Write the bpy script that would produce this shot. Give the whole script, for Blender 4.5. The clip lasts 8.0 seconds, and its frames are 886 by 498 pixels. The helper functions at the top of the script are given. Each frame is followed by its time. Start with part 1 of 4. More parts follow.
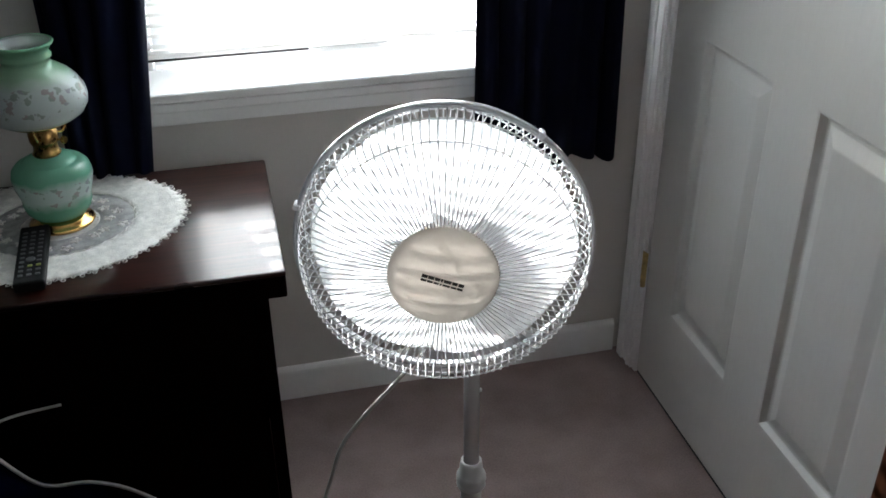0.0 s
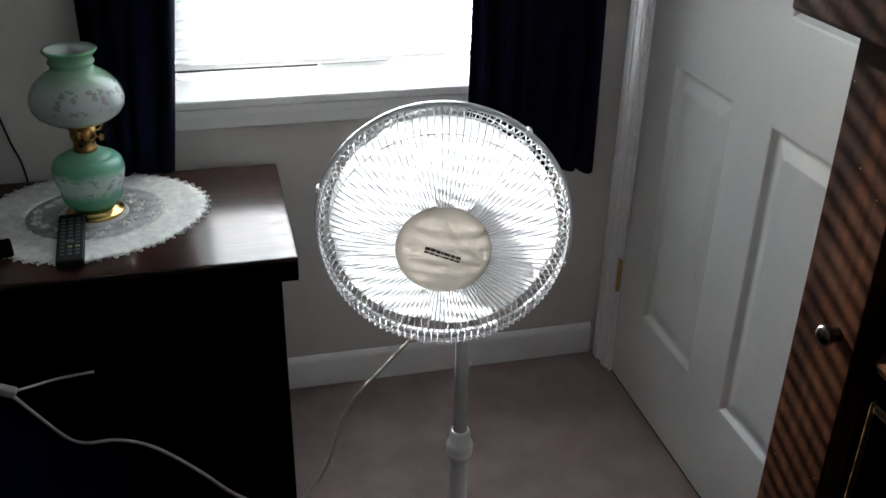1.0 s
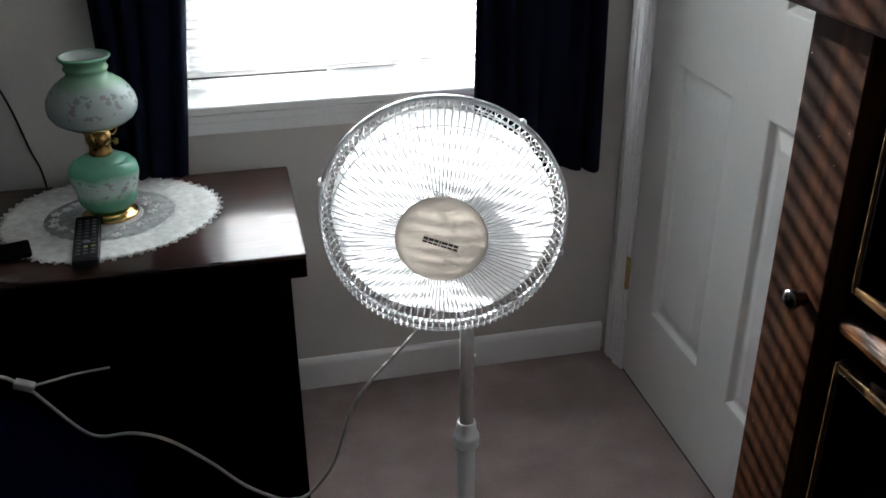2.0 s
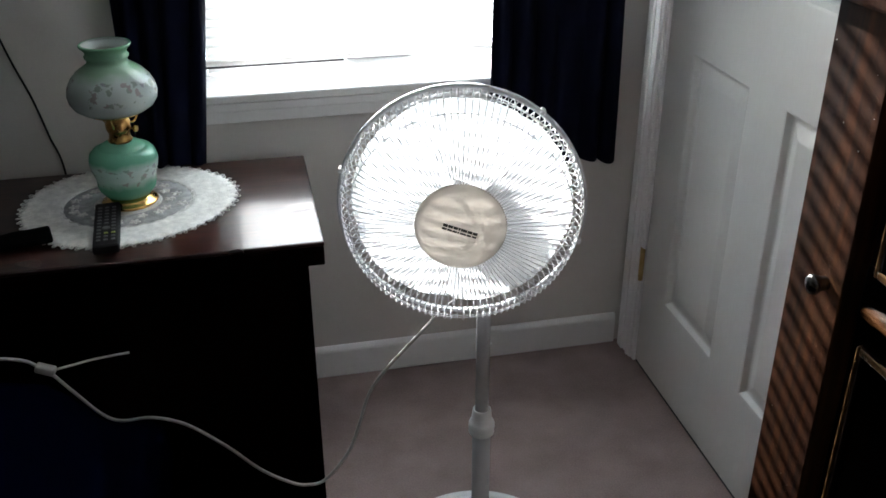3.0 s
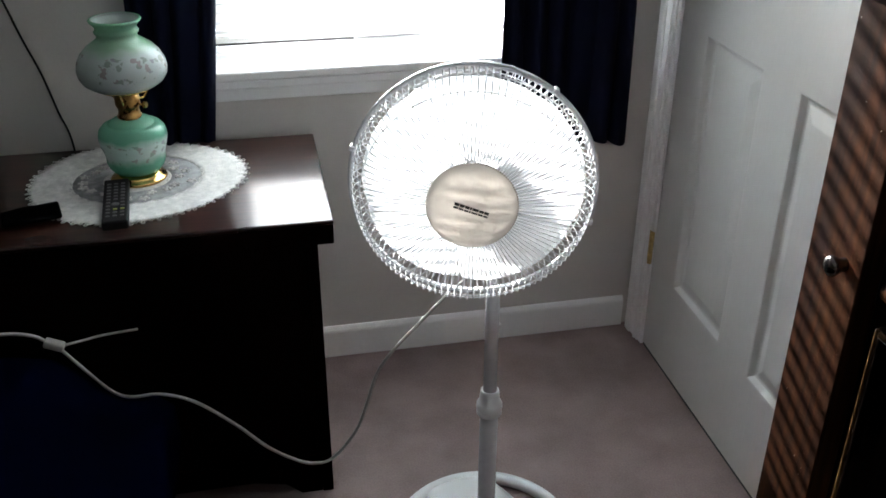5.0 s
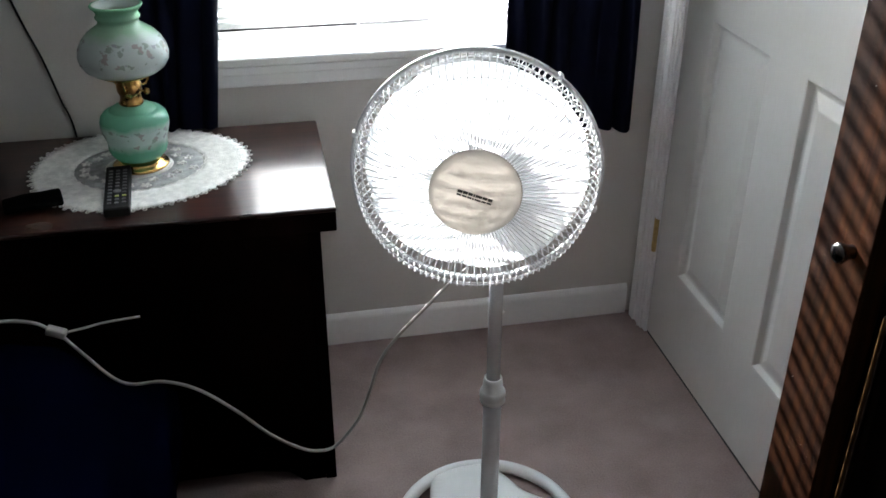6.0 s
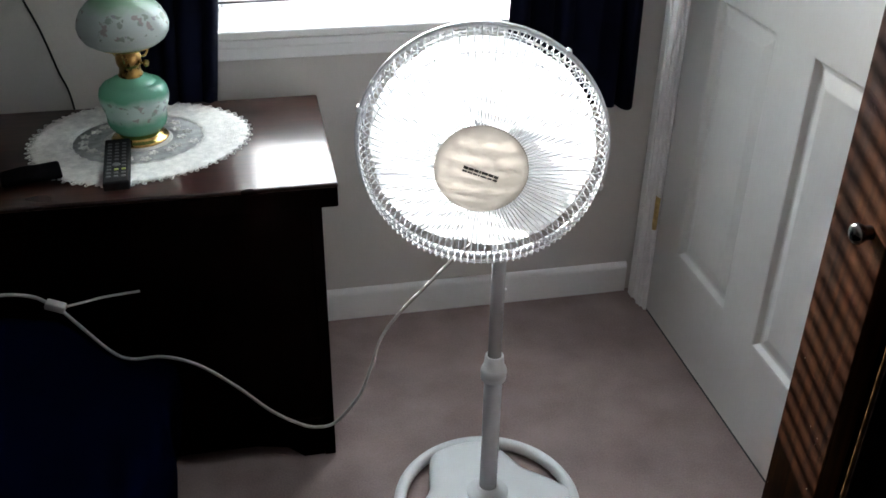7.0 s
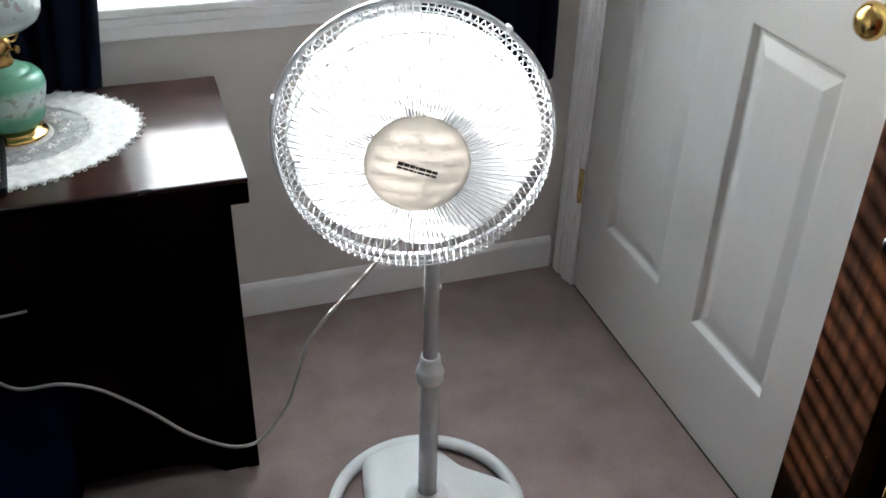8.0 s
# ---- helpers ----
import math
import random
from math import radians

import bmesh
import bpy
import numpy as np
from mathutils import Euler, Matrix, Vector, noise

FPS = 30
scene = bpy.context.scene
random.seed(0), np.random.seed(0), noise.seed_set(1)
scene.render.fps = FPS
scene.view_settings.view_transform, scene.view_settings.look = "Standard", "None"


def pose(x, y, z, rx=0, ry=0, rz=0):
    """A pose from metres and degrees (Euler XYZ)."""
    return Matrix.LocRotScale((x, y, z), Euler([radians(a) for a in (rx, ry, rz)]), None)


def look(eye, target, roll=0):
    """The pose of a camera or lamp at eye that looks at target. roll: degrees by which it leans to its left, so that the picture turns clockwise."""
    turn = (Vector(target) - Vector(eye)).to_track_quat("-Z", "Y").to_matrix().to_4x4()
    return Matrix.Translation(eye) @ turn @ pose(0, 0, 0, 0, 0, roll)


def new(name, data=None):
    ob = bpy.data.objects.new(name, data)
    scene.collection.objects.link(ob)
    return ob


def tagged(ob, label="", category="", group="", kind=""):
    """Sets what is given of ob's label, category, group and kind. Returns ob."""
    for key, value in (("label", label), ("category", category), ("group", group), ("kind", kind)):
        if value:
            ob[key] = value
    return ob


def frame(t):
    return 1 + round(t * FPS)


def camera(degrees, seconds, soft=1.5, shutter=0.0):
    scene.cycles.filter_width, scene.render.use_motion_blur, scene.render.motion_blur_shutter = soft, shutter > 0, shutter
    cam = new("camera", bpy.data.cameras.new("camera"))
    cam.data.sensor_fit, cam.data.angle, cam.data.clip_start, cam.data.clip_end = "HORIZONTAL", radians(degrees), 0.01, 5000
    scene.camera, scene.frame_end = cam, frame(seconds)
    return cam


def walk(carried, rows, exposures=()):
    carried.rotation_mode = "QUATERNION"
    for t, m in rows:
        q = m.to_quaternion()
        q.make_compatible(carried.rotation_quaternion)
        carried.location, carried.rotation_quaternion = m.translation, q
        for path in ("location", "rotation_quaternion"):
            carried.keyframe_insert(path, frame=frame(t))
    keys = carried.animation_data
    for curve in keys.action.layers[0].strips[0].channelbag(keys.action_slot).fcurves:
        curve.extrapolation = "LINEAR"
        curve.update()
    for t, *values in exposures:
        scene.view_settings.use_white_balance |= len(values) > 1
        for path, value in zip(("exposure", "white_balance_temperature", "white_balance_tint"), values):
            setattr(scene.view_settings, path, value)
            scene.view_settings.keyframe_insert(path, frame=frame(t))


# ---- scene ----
cam = camera(50.0, 8.0, 1.6)
PATH = [
    (0, (-0.077, 0.006, 1.451), (0.322, 1.696, 0.458), -0.6),
    (0.5, (-0.173, -0.143, 1.479), (0.341, 1.527, 0.505), 0.5),
    (1, (-0.148, -0.187, 1.481), (0.295, 1.526, 0.549), 1.2),
    (1.5, (-0.12, -0.222, 1.474), (0.296, 1.515, 0.574), 0.1),
    (3, (-0.141, -0.254, 1.465), (0.235, 1.482, 0.547), -0.2),
    (3.5, (-0.145, -0.257, 1.465), (0.229, 1.482, 0.551), -0.2),
    (4, (-0.148, -0.257, 1.463), (0.224, 1.476, 0.538), -0.1),
    (4.5, (-0.149, -0.254, 1.461), (0.219, 1.475, 0.525), 0.2),
    (6, (-0.145, -0.241, 1.452), (0.206, 1.471, 0.479), 0.2),
    (6.5, (-0.147, -0.242, 1.452), (0.202, 1.471, 0.481), 0.3),
    (7, (-0.158, -0.228, 1.447), (0.201, 1.457, 0.431), 0.9),
    (7.5, (-0.195, -0.178, 1.442), (0.241, 1.451, 0.366), 1.4),
    (8, (-0.171, -0.067, 1.421), (0.385, 1.52, 0.338), 1.7),
]
EXPOSURE = 2.4
walk(cam, [(t, look(eye, target, roll)) for t, eye, target, roll in PATH], [(t, EXPOSURE + e, 6270, 10) for t, e in ((0.0, 0.06), (0.5, -0.06), (1.0, -0.05), (1.5, -0.03), (3.0, 0.18), (4.0, 0.33), (6.5, 0.58), (7.5, 0.70), (8.0, 0.78))])

# ---------------------------------------------------------------- world and light
SUN_TO = Vector((-0.20, 1.0, 0.44)).normalized()
world = bpy.data.worlds.new("daylight")
scene.world = world
world.use_nodes = True
sky = world.node_tree.nodes.new("ShaderNodeTexSky")
sky.sky_type = "NISHITA"
sky.sun_disc = False
sky.sun_elevation = math.asin(SUN_TO.z)
sky.sun_rotation = math.atan2(SUN_TO.x, SUN_TO.y)
world.node_tree.links.new(sky.outputs[0], world.node_tree.nodes["Background"].inputs[0])
world.node_tree.nodes["Background"].inputs[1].default_value = 0.12

sun = new("sun", bpy.data.lights.new("sun", "SUN"))
sun.data.energy, sun.data.angle, sun.data.color = 5.0, radians(0.35), (1.0, 0.985, 0.97)
sun.matrix_world = look(SUN_TO * 20, (0, 0, 0))

# the sky's light in the window's opening, outside the glass
glow = new("window_daylight", bpy.data.lights.new("window_daylight", "AREA"))
glow.data.shape, glow.data.size, glow.data.size_y, glow.data.energy, glow.data.color = "RECTANGLE", 1.45, 1.6, 9.8, (0.80, 0.92, 1.0)
glow.data.spread = radians(84)
glow.matrix_world = look((0.20, 2.32, 1.22), (0.45, 0.0, 2.50))

# ---------------------------------------------------------------- materials


def material(name, colour, rough=0.5, metal=0.0, vary=0.15, scale=8.0, bump=0.1, fine=120.0, tint=None, stretch=(1, 1, 1), coat=0.0, spec=0.5, trans=0.0, clear=0.0):
    """Two scales of noise over a base colour, with a fine relief."""
    m = bpy.data.materials.new(name)
    m.use_nodes = True
    n, l = m.node_tree.nodes, m.node_tree.links
    b = n["Principled BSDF"]
    tc = n.new("ShaderNodeTexCoord")
    mp = n.new("ShaderNodeMapping")
    mp.inputs["Scale"].default_value = stretch
    l.new(tc.outputs["Object"], mp.inputs[0])
    n1 = n.new("ShaderNodeTexNoise")
    n1.inputs["Scale"].default_value, n1.inputs["Detail"].default_value = scale, 6
    n2 = n.new("ShaderNodeTexNoise")
    n2.inputs["Scale"].default_value, n2.inputs["Detail"].default_value = fine, 4
    l.new(mp.outputs[0], n1.inputs[0])
    l.new(mp.outputs[0], n2.inputs[0])
    add = n.new("ShaderNodeMath")
    add.operation = "ADD"
    half = n.new("ShaderNodeMath")
    half.operation, half.inputs[1].default_value = "MULTIPLY", 0.5
    l.new(n2.outputs[0], half.inputs[0])
    l.new(n1.outputs[0], add.inputs[0])
    l.new(half.outputs[0], add.inputs[1])
    ramp = n.new("ShaderNodeValToRGB")
    ramp.color_ramp.elements[0].position, ramp.color_ramp.elements[1].position = 0.5, 1.0
    dark = tuple(c * (1 - vary) for c in (tint or colour))
    light = tuple(min(1, c * (1 + vary)) for c in colour)
    ramp.color_ramp.elements[0].color, ramp.color_ramp.elements[1].color = (*dark, 1), (*light, 1)
    l.new(add.outputs[0], ramp.inputs[0])
    l.new(ramp.outputs[0], b.inputs["Base Color"])
    rr = n.new("ShaderNodeMapRange")
    rr.inputs["To Min"].default_value, rr.inputs["To Max"].default_value = max(0.02, rough * 0.85), min(1, rough * 1.15)
    l.new(n1.outputs[0], rr.inputs[0])
    l.new(rr.outputs[0], b.inputs["Roughness"])
    b.inputs["Metallic"].default_value = metal
    b.inputs["Coat Weight"].default_value = coat
    b.inputs["Coat Roughness"].default_value = 0.08
    b.inputs["Specular IOR Level"].default_value = spec
    if bump:
        bp = n.new("ShaderNodeBump")
        bp.inputs["Strength"].default_value, bp.inputs["Distance"].default_value = bump, 0.002
        l.new(n2.outputs[0], bp.inputs["Height"])
        l.new(bp.outputs[0], b.inputs["Normal"])
    if trans:
        tl = n.new("ShaderNodeBsdfTranslucent")
        l.new(ramp.outputs[0], tl.inputs[0])
        mix = n.new("ShaderNodeMixShader")
        mix.inputs[0].default_value = trans
        l.new(b.outputs[0], mix.inputs[1])
        l.new(tl.outputs[0], mix.inputs[2])
        last = mix
        if clear:
            tp = n.new("ShaderNodeBsdfTransparent")
            last = n.new("ShaderNodeMixShader")
            last.inputs[0].default_value = clear
            l.new(mix.outputs[0], last.inputs[1])
            l.new(tp.outputs[0], last.inputs[2])
        l.new(last.outputs[0], n["Material Output"].inputs[0])
    return m


def wood(name, dark, light, rough, axis=1, coat=0.3, scale=14.0, spec=0.5):
    """Stained wood: long grain along one axis under varnish."""
    m = bpy.data.materials.new(name)
    m.use_nodes = True
    n, l = m.node_tree.nodes, m.node_tree.links
    b = n["Principled BSDF"]
    tc, mp = n.new("ShaderNodeTexCoord"), n.new("ShaderNodeMapping")
    s = [scale, scale, scale]
    s[axis] = scale * 0.07
    mp.inputs["Scale"].default_value = s
    l.new(tc.outputs["Object"], mp.inputs[0])
    n1, n2, n3 = (n.new("ShaderNodeTexNoise") for _ in range(3))
    n1.inputs["Scale"].default_value, n1.inputs["Detail"].default_value, n1.inputs["Distortion"].default_value = 1.0, 8, 1.2
    n2.inputs["Scale"].default_value, n2.inputs["Detail"].default_value = 9.0, 3
    n3.inputs["Scale"].default_value, n3.inputs["Detail"].default_value = 5.0, 2
    l.new(mp.outputs[0], n1.inputs[0])
    l.new(mp.outputs[0], n2.inputs[0])
    l.new(tc.outputs["Object"], n3.inputs[0])
    mx = n.new("ShaderNodeMath")
    mx.operation = "MULTIPLY"
    l.new(n1.outputs[0], mx.inputs[0])
    l.new(n2.outputs[0], mx.inputs[1])
    ramp = n.new("ShaderNodeValToRGB")
    ramp.color_ramp.elements[0].position, ramp.color_ramp.elements[1].position = 0.12, 0.42
    ramp.color_ramp.elements[0].color, ramp.color_ramp.elements[1].color = (*dark, 1), (*light, 1)
    l.new(mx.outputs[0], ramp.inputs[0])
    l.new(ramp.outputs[0], b.inputs["Base Color"])
    rr = n.new("ShaderNodeMapRange")
    rr.inputs["To Min"].default_value, rr.inputs["To Max"].default_value = rough * 0.7, rough * 1.4
    l.new(n3.outputs[0], rr.inputs[0])
    l.new(rr.outputs[0], b.inputs["Roughness"])
    b.inputs["Coat Weight"].default_value, b.inputs["Coat Roughness"].default_value = coat, 0.13
    b.inputs["Specular IOR Level"].default_value = spec
    bp = n.new("ShaderNodeBump")
    bp.inputs["Strength"].default_value, bp.inputs["Distance"].default_value = 0.08, 0.001
    l.new(n2.outputs[0], bp.inputs["Height"])
    l.new(bp.outputs[0], b.inputs["Normal"])
    return m


def painted_glass(name, bands, low, high, flower_low, flower_high):
    """Opal glass, tinted in bands by height, with small painted sprays of flowers between two heights."""
    m = bpy.data.materials.new(name)
    m.use_nodes = True
    n, l = m.node_tree.nodes, m.node_tree.links
    b = n["Principled BSDF"]
    tc, sep = n.new("ShaderNodeTexCoord"), n.new("ShaderNodeSeparateXYZ")
    l.new(tc.outputs["Object"], sep.inputs[0])
    wob = n.new("ShaderNodeTexNoise")
    wob.inputs["Scale"].default_value = 30
    l.new(tc.outputs["Object"], wob.inputs[0])
    wm = n.new("ShaderNodeMath")
    wm.operation, wm.inputs[1].default_value, wm.inputs[2].default_value = "MULTIPLY_ADD", 0.02, -0.01
    l.new(wob.outputs[0], wm.inputs[0])
    zz = n.new("ShaderNodeMath")
    l.new(sep.outputs[2], zz.inputs[0])
    l.new(wm.outputs[0], zz.inputs[1])
    mr = n.new("ShaderNodeMapRange")
    mr.inputs["From Min"].default_value, mr.inputs["From Max"].default_value = low, high
    l.new(zz.outputs[0], mr.inputs[0])
    ramp = n.new("ShaderNodeValToRGB")
    while len(ramp.color_ramp.elements) < len(bands):
        ramp.color_ramp.elements.new(0.5)
    for e, (p, c) in zip(ramp.color_ramp.elements, bands):
        e.position, e.color = p, (*c, 1)
    l.new(mr.outputs[0], ramp.inputs[0])
    vo = n.new("ShaderNodeTexVoronoi")
    vo.inputs["Scale"].default_value = 66
    ragged = n.new("ShaderNodeTexNoise")
    ragged.inputs["Scale"].default_value, ragged.inputs["Detail"].default_value = 130, 3
    l.new(tc.outputs["Object"], ragged.inputs[0])
    bend = n.new("ShaderNodeVectorMath")
    bend.operation = "MULTIPLY_ADD"
    bend.inputs[1].default_value = (0.016, 0.016, 0.016)
    l.new(ragged.outputs["Color"], bend.inputs[0])
    l.new(tc.outputs["Object"], bend.inputs[2])
    l.new(bend.outputs[0], vo.inputs[0])
    spot = n.new("ShaderNodeMath")
    spot.operation, spot.inputs[1].default_value = "LESS_THAN", 0.44
    l.new(vo.outputs["Distance"], spot.inputs[0])
    spray = n.new("ShaderNodeTexNoise")
    spray.inputs["Scale"].default_value = 24
    l.new(tc.outputs["Object"], spray.inputs[0])
    sp2 = n.new("ShaderNodeMath")
    sp2.operation, sp2.inputs[1].default_value = "GREATER_THAN", 0.47
    l.new(spray.outputs[0], sp2.inputs[0])
    lo, hi = n.new("ShaderNodeMath"), n.new("ShaderNodeMath")
    lo.operation, lo.inputs[1].default_value = "GREATER_THAN", flower_low
    hi.operation, hi.inputs[1].default_value = "LESS_THAN", flower_high
    l.new(zz.outputs[0], lo.inputs[0])
    l.new(zz.outputs[0], hi.inputs[0])
    last = spot.outputs[0]
    for q in (sp2, lo, hi):
        k = n.new("ShaderNodeMath")
        k.operation = "MULTIPLY"
        l.new(last, k.inputs[0])
        l.new(q.outputs[0], k.inputs[1])
        last = k.outputs[0]
    k = n.new("ShaderNodeMath")
    k.operation, k.inputs[1].default_value = "MULTIPLY", 0.50
    l.new(last, k.inputs[0])
    petals = n.new("ShaderNodeValToRGB")
    petals.color_ramp.interpolation = "CONSTANT"
    petals.color_ramp.elements[0].color = (0.16, 0.24, 0.15, 1)
    petals.color_ramp.elements[1].position, petals.color_ramp.elements[1].color = 0.45, (0.33, 0.17, 0.17, 1)
    e = petals.color_ramp.elements.new(0.75)
    e.color = (0.25, 0.22, 0.30, 1)
    l.new(vo.outputs["Color"], petals.inputs[0])
    mix = n.new("ShaderNodeMix")
    mix.data_type = "RGBA"
    l.new(k.outputs[0], mix.inputs["Factor"])
    l.new(ramp.outputs[0], mix.inputs["A"])
    l.new(petals.outputs[0], mix.inputs["B"])
    l.new(mix.outputs["Result"], b.inputs["Base Color"])
    b.inputs["Roughness"].default_value = 0.10
    b.inputs["Coat Weight"].default_value = 0.4
    tl = n.new("ShaderNodeBsdfTranslucent")
    l.new(mix.outputs["Result"], tl.inputs[0])
    ms = n.new("ShaderNodeMixShader")
    ms.inputs[0].default_value = 0.45
    l.new(b.outputs[0], ms.inputs[1])
    l.new(tl.outputs[0], ms.inputs[2])
    l.new(ms.outputs[0], n["Material Output"].inputs[0])
    return m


def lace_material(name):
    """White cotton lace with a coarse thread relief."""
    return material(name, (0.74, 0.73, 0.70), 0.95, vary=0.22, scale=70, bump=0.9, fine=420)


WALL = material("wall_paint", (0.62, 0.588, 0.55), 0.75, vary=0.04, scale=3, bump=0.12, fine=180)
CEILING = material("ceiling_paint", (0.86, 0.86, 0.85), 0.9, vary=0.03, scale=4, bump=0.3, fine=90)
TRIM = material("trim_paint", (0.87, 0.87, 0.86), 0.35, vary=0.04, scale=6, bump=0.05, fine=90)
DOOR = material("door_paint", (0.66, 0.65, 0.625), 0.42, vary=0.04, scale=5, bump=0.10, fine=140, stretch=(1, 1, 0.15))
CARPET = material("carpet_pile", (0.325, 0.252, 0.240), 0.97, vary=0.25, scale=7.0, bump=1.0, fine=240, spec=0.1)
VINYL = material("window_vinyl", (0.82, 0.82, 0.82), 0.35, vary=0.03, scale=6, bump=0.03)
SLAT = material("slat_enamel", (0.82, 0.81, 0.78), 0.4, vary=0.04, scale=10, bump=0.0, trans=0.06)
NAVY = material("navy_curtain_cloth", (0.003, 0.004, 0.014), 0.9, vary=0.3, scale=25, bump=0.5, fine=900, spec=0.08)
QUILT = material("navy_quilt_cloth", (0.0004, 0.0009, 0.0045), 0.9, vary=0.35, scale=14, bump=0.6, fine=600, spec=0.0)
SHEET = material("mattress_ticking", (0.55, 0.54, 0.52), 0.9, vary=0.1)
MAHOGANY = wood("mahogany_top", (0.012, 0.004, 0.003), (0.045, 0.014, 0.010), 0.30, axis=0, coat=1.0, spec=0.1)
# darker copy of the top's mahogany: shade of the backlit faces put into colour
MAHOGANY_SHADED = wood("mahogany_shaded", (0.001, 0.0004, 0.0004), (0.003, 0.0011, 0.0009), 0.6, axis=2, coat=0.0, spec=0.0)
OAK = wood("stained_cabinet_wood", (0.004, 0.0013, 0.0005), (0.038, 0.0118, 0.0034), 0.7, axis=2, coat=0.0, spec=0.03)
# near-black copy of the cabinet wood, with the recess's shade in its colour
OAK_SHADED = wood("shaded_cabinet_wood", (0.0012, 0.0005, 0.0003), (0.004, 0.0016, 0.0007), 0.5, axis=1, coat=0.0, spec=0.04)
# lighter than the drawers: light caught on their edges, put into the colour
GLINT_BROWN = material("glint_brown", (0.085, 0.045, 0.018), 0.25, vary=0.4, scale=50, bump=0.2, coat=0.5)
BEAD = material("varnished_bead", (0.030, 0.012, 0.004), 0.22, vary=0.3, scale=40, bump=0.1, coat=0.5)
BRASS = material("aged_brass", (0.72, 0.48, 0.17), 0.22, metal=1.0, vary=0.2, scale=40, bump=0.1)
BRASS_OLD = material("tarnished_brass", (0.34, 0.20, 0.07), 0.28, metal=1.0, vary=0.4, scale=60, bump=0.15)
BRASS_DARK = material("hinge_brass", (0.62, 0.46, 0.20), 0.35, metal=1.0, vary=0.2, scale=60, bump=0.1)
NICKEL = material("worn_nickel", (0.10, 0.095, 0.09), 0.20, metal=1.0, vary=0.3, scale=70, bump=0.1)
IRON = material("dark_bronze", (0.008, 0.007, 0.0065), 0.13, metal=0.9, vary=0.3, scale=60)
FAN_WHITE = material("fan_plastic", (0.80, 0.82, 0.83), 0.30, vary=0.03, scale=12, bump=0.05, fine=300)
FAN_BLADE = material("blade_plastic", (0.92, 0.93, 0.94), 0.35, vary=0.03, scale=12, bump=0.0, trans=0.85, clear=0.45)
FAN_BADGE = material("badge_plastic", (0.63, 0.595, 0.55), 0.32, vary=0.05, scale=14, bump=0.03, trans=0.80)
FAN_WIRE = material("wire_enamel", (0.86, 0.87, 0.88), 0.24, vary=0.05, scale=30, bump=0.0)
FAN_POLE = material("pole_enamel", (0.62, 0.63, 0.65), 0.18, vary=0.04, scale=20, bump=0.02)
INK = material("badge_ink", (0.03, 0.03, 0.03), 0.5, vary=0.1)
CORD = material("cord_vinyl", (0.37, 0.35, 0.33), 0.45, vary=0.08, scale=40, bump=0.05)
BLACK = material("black_plastic", (0.006, 0.006, 0.007), 0.6, vary=0.2, scale=60, bump=0.15, fine=500, spec=0.2)
FELT = material("black_felt", (0.0025, 0.0025, 0.003), 0.95, vary=0.3, scale=80, bump=0.4, fine=700, spec=0.02)
RUBBER = material("key_rubber", (0.10, 0.10, 0.105), 0.6, vary=0.2, scale=80)
KEY_GREEN = material("key_yellow_green", (0.30, 0.34, 0.08), 0.6)
# near-black for the shaded gaps under door and blind, and the sash lift
GAP_AND_LIFT = material("gap_shade_and_lift", (0.03, 0.03, 0.032), 0.6, vary=0.2)
LACE = lace_material("cotton_lace")
LACE_GREY = material("worked_lace", (0.36, 0.36, 0.36), 0.95, vary=0.35, scale=60, bump=0.6, fine=500)
OPAL = material("opal_lining", (0.74, 0.78, 0.76), 0.2, vary=0.04, scale=20, bump=0.0, trans=0.4)
GLASS_GREEN, GLASS_WHITE = (0.26, 0.55, 0.37), (0.71, 0.78, 0.76)
SHADE_GLASS = painted_glass("painted_opal_shade", [(0.0, (0.36, 0.60, 0.45)), (0.08, (0.55, 0.70, 0.58)), (0.18, GLASS_WHITE), (0.60, GLASS_WHITE), (0.74, (0.44, 0.66, 0.48)), (1.0, (0.30, 0.60, 0.40))], 0.847, 0.980, 0.885, 0.930)
FONT_GLASS = painted_glass("painted_opal_font", [(0.0, (0.16, 0.42, 0.30)), (0.28, (0.20, 0.48, 0.34)), (0.42, GLASS_WHITE), (0.62, GLASS_WHITE), (0.74, (0.22, 0.52, 0.37)), (1.0, (0.26, 0.56, 0.41))], 0.678, 0.795, 0.715, 0.755)
PANE = bpy.data.materials.new("window_glass")
PANE.use_nodes = True
PANE.node_tree.nodes["Principled BSDF"].inputs["Transmission Weight"].default_value = 1.0
PANE.node_tree.nodes["Principled BSDF"].inputs["Roughness"].default_value = 0.0
PANE.node_tree.nodes["Principled BSDF"].inputs["IOR"].default_value = 1.1
OUTDOOR = material("outdoor_ground", (0.40, 0.42, 0.38), 0.9, vary=0.2, scale=0.5)

# ---------------------------------------------------------------- mesh helpers


def part(name, bm, mat, parent=None, label="", smooth=False, category="", kind="", group=""):
    """Link a bmesh, in world metres, as one mesh object under a thing or a part."""
    me = bpy.data.meshes.new(name)
    bmesh.ops.recalc_face_normals(bm, faces=bm.faces)
    bm.to_mesh(me)
    bm.free()
    me.materials.append(mat)
    if smooth:
        me.polygons.foreach_set("use_smooth", [True] * len(me.polygons))
    ob = new(name, me)
    if parent is not None:
        adopt(ob, parent)
    return tagged(ob, label, category, group, kind)


def place_of(ob):
    p = ob.matrix_basis.copy()
    return place_of(ob.parent) @ ob.matrix_parent_inverse @ p if ob.parent else p


def adopt(ob, parent):
    ob.parent = parent
    ob.matrix_parent_inverse = place_of(parent).inverted()


def thing(name, at, label, category, group=""):
    e = new(name)
    e.empty_display_size = 0.05
    e.location = at
    return tagged(e, label, category, group)


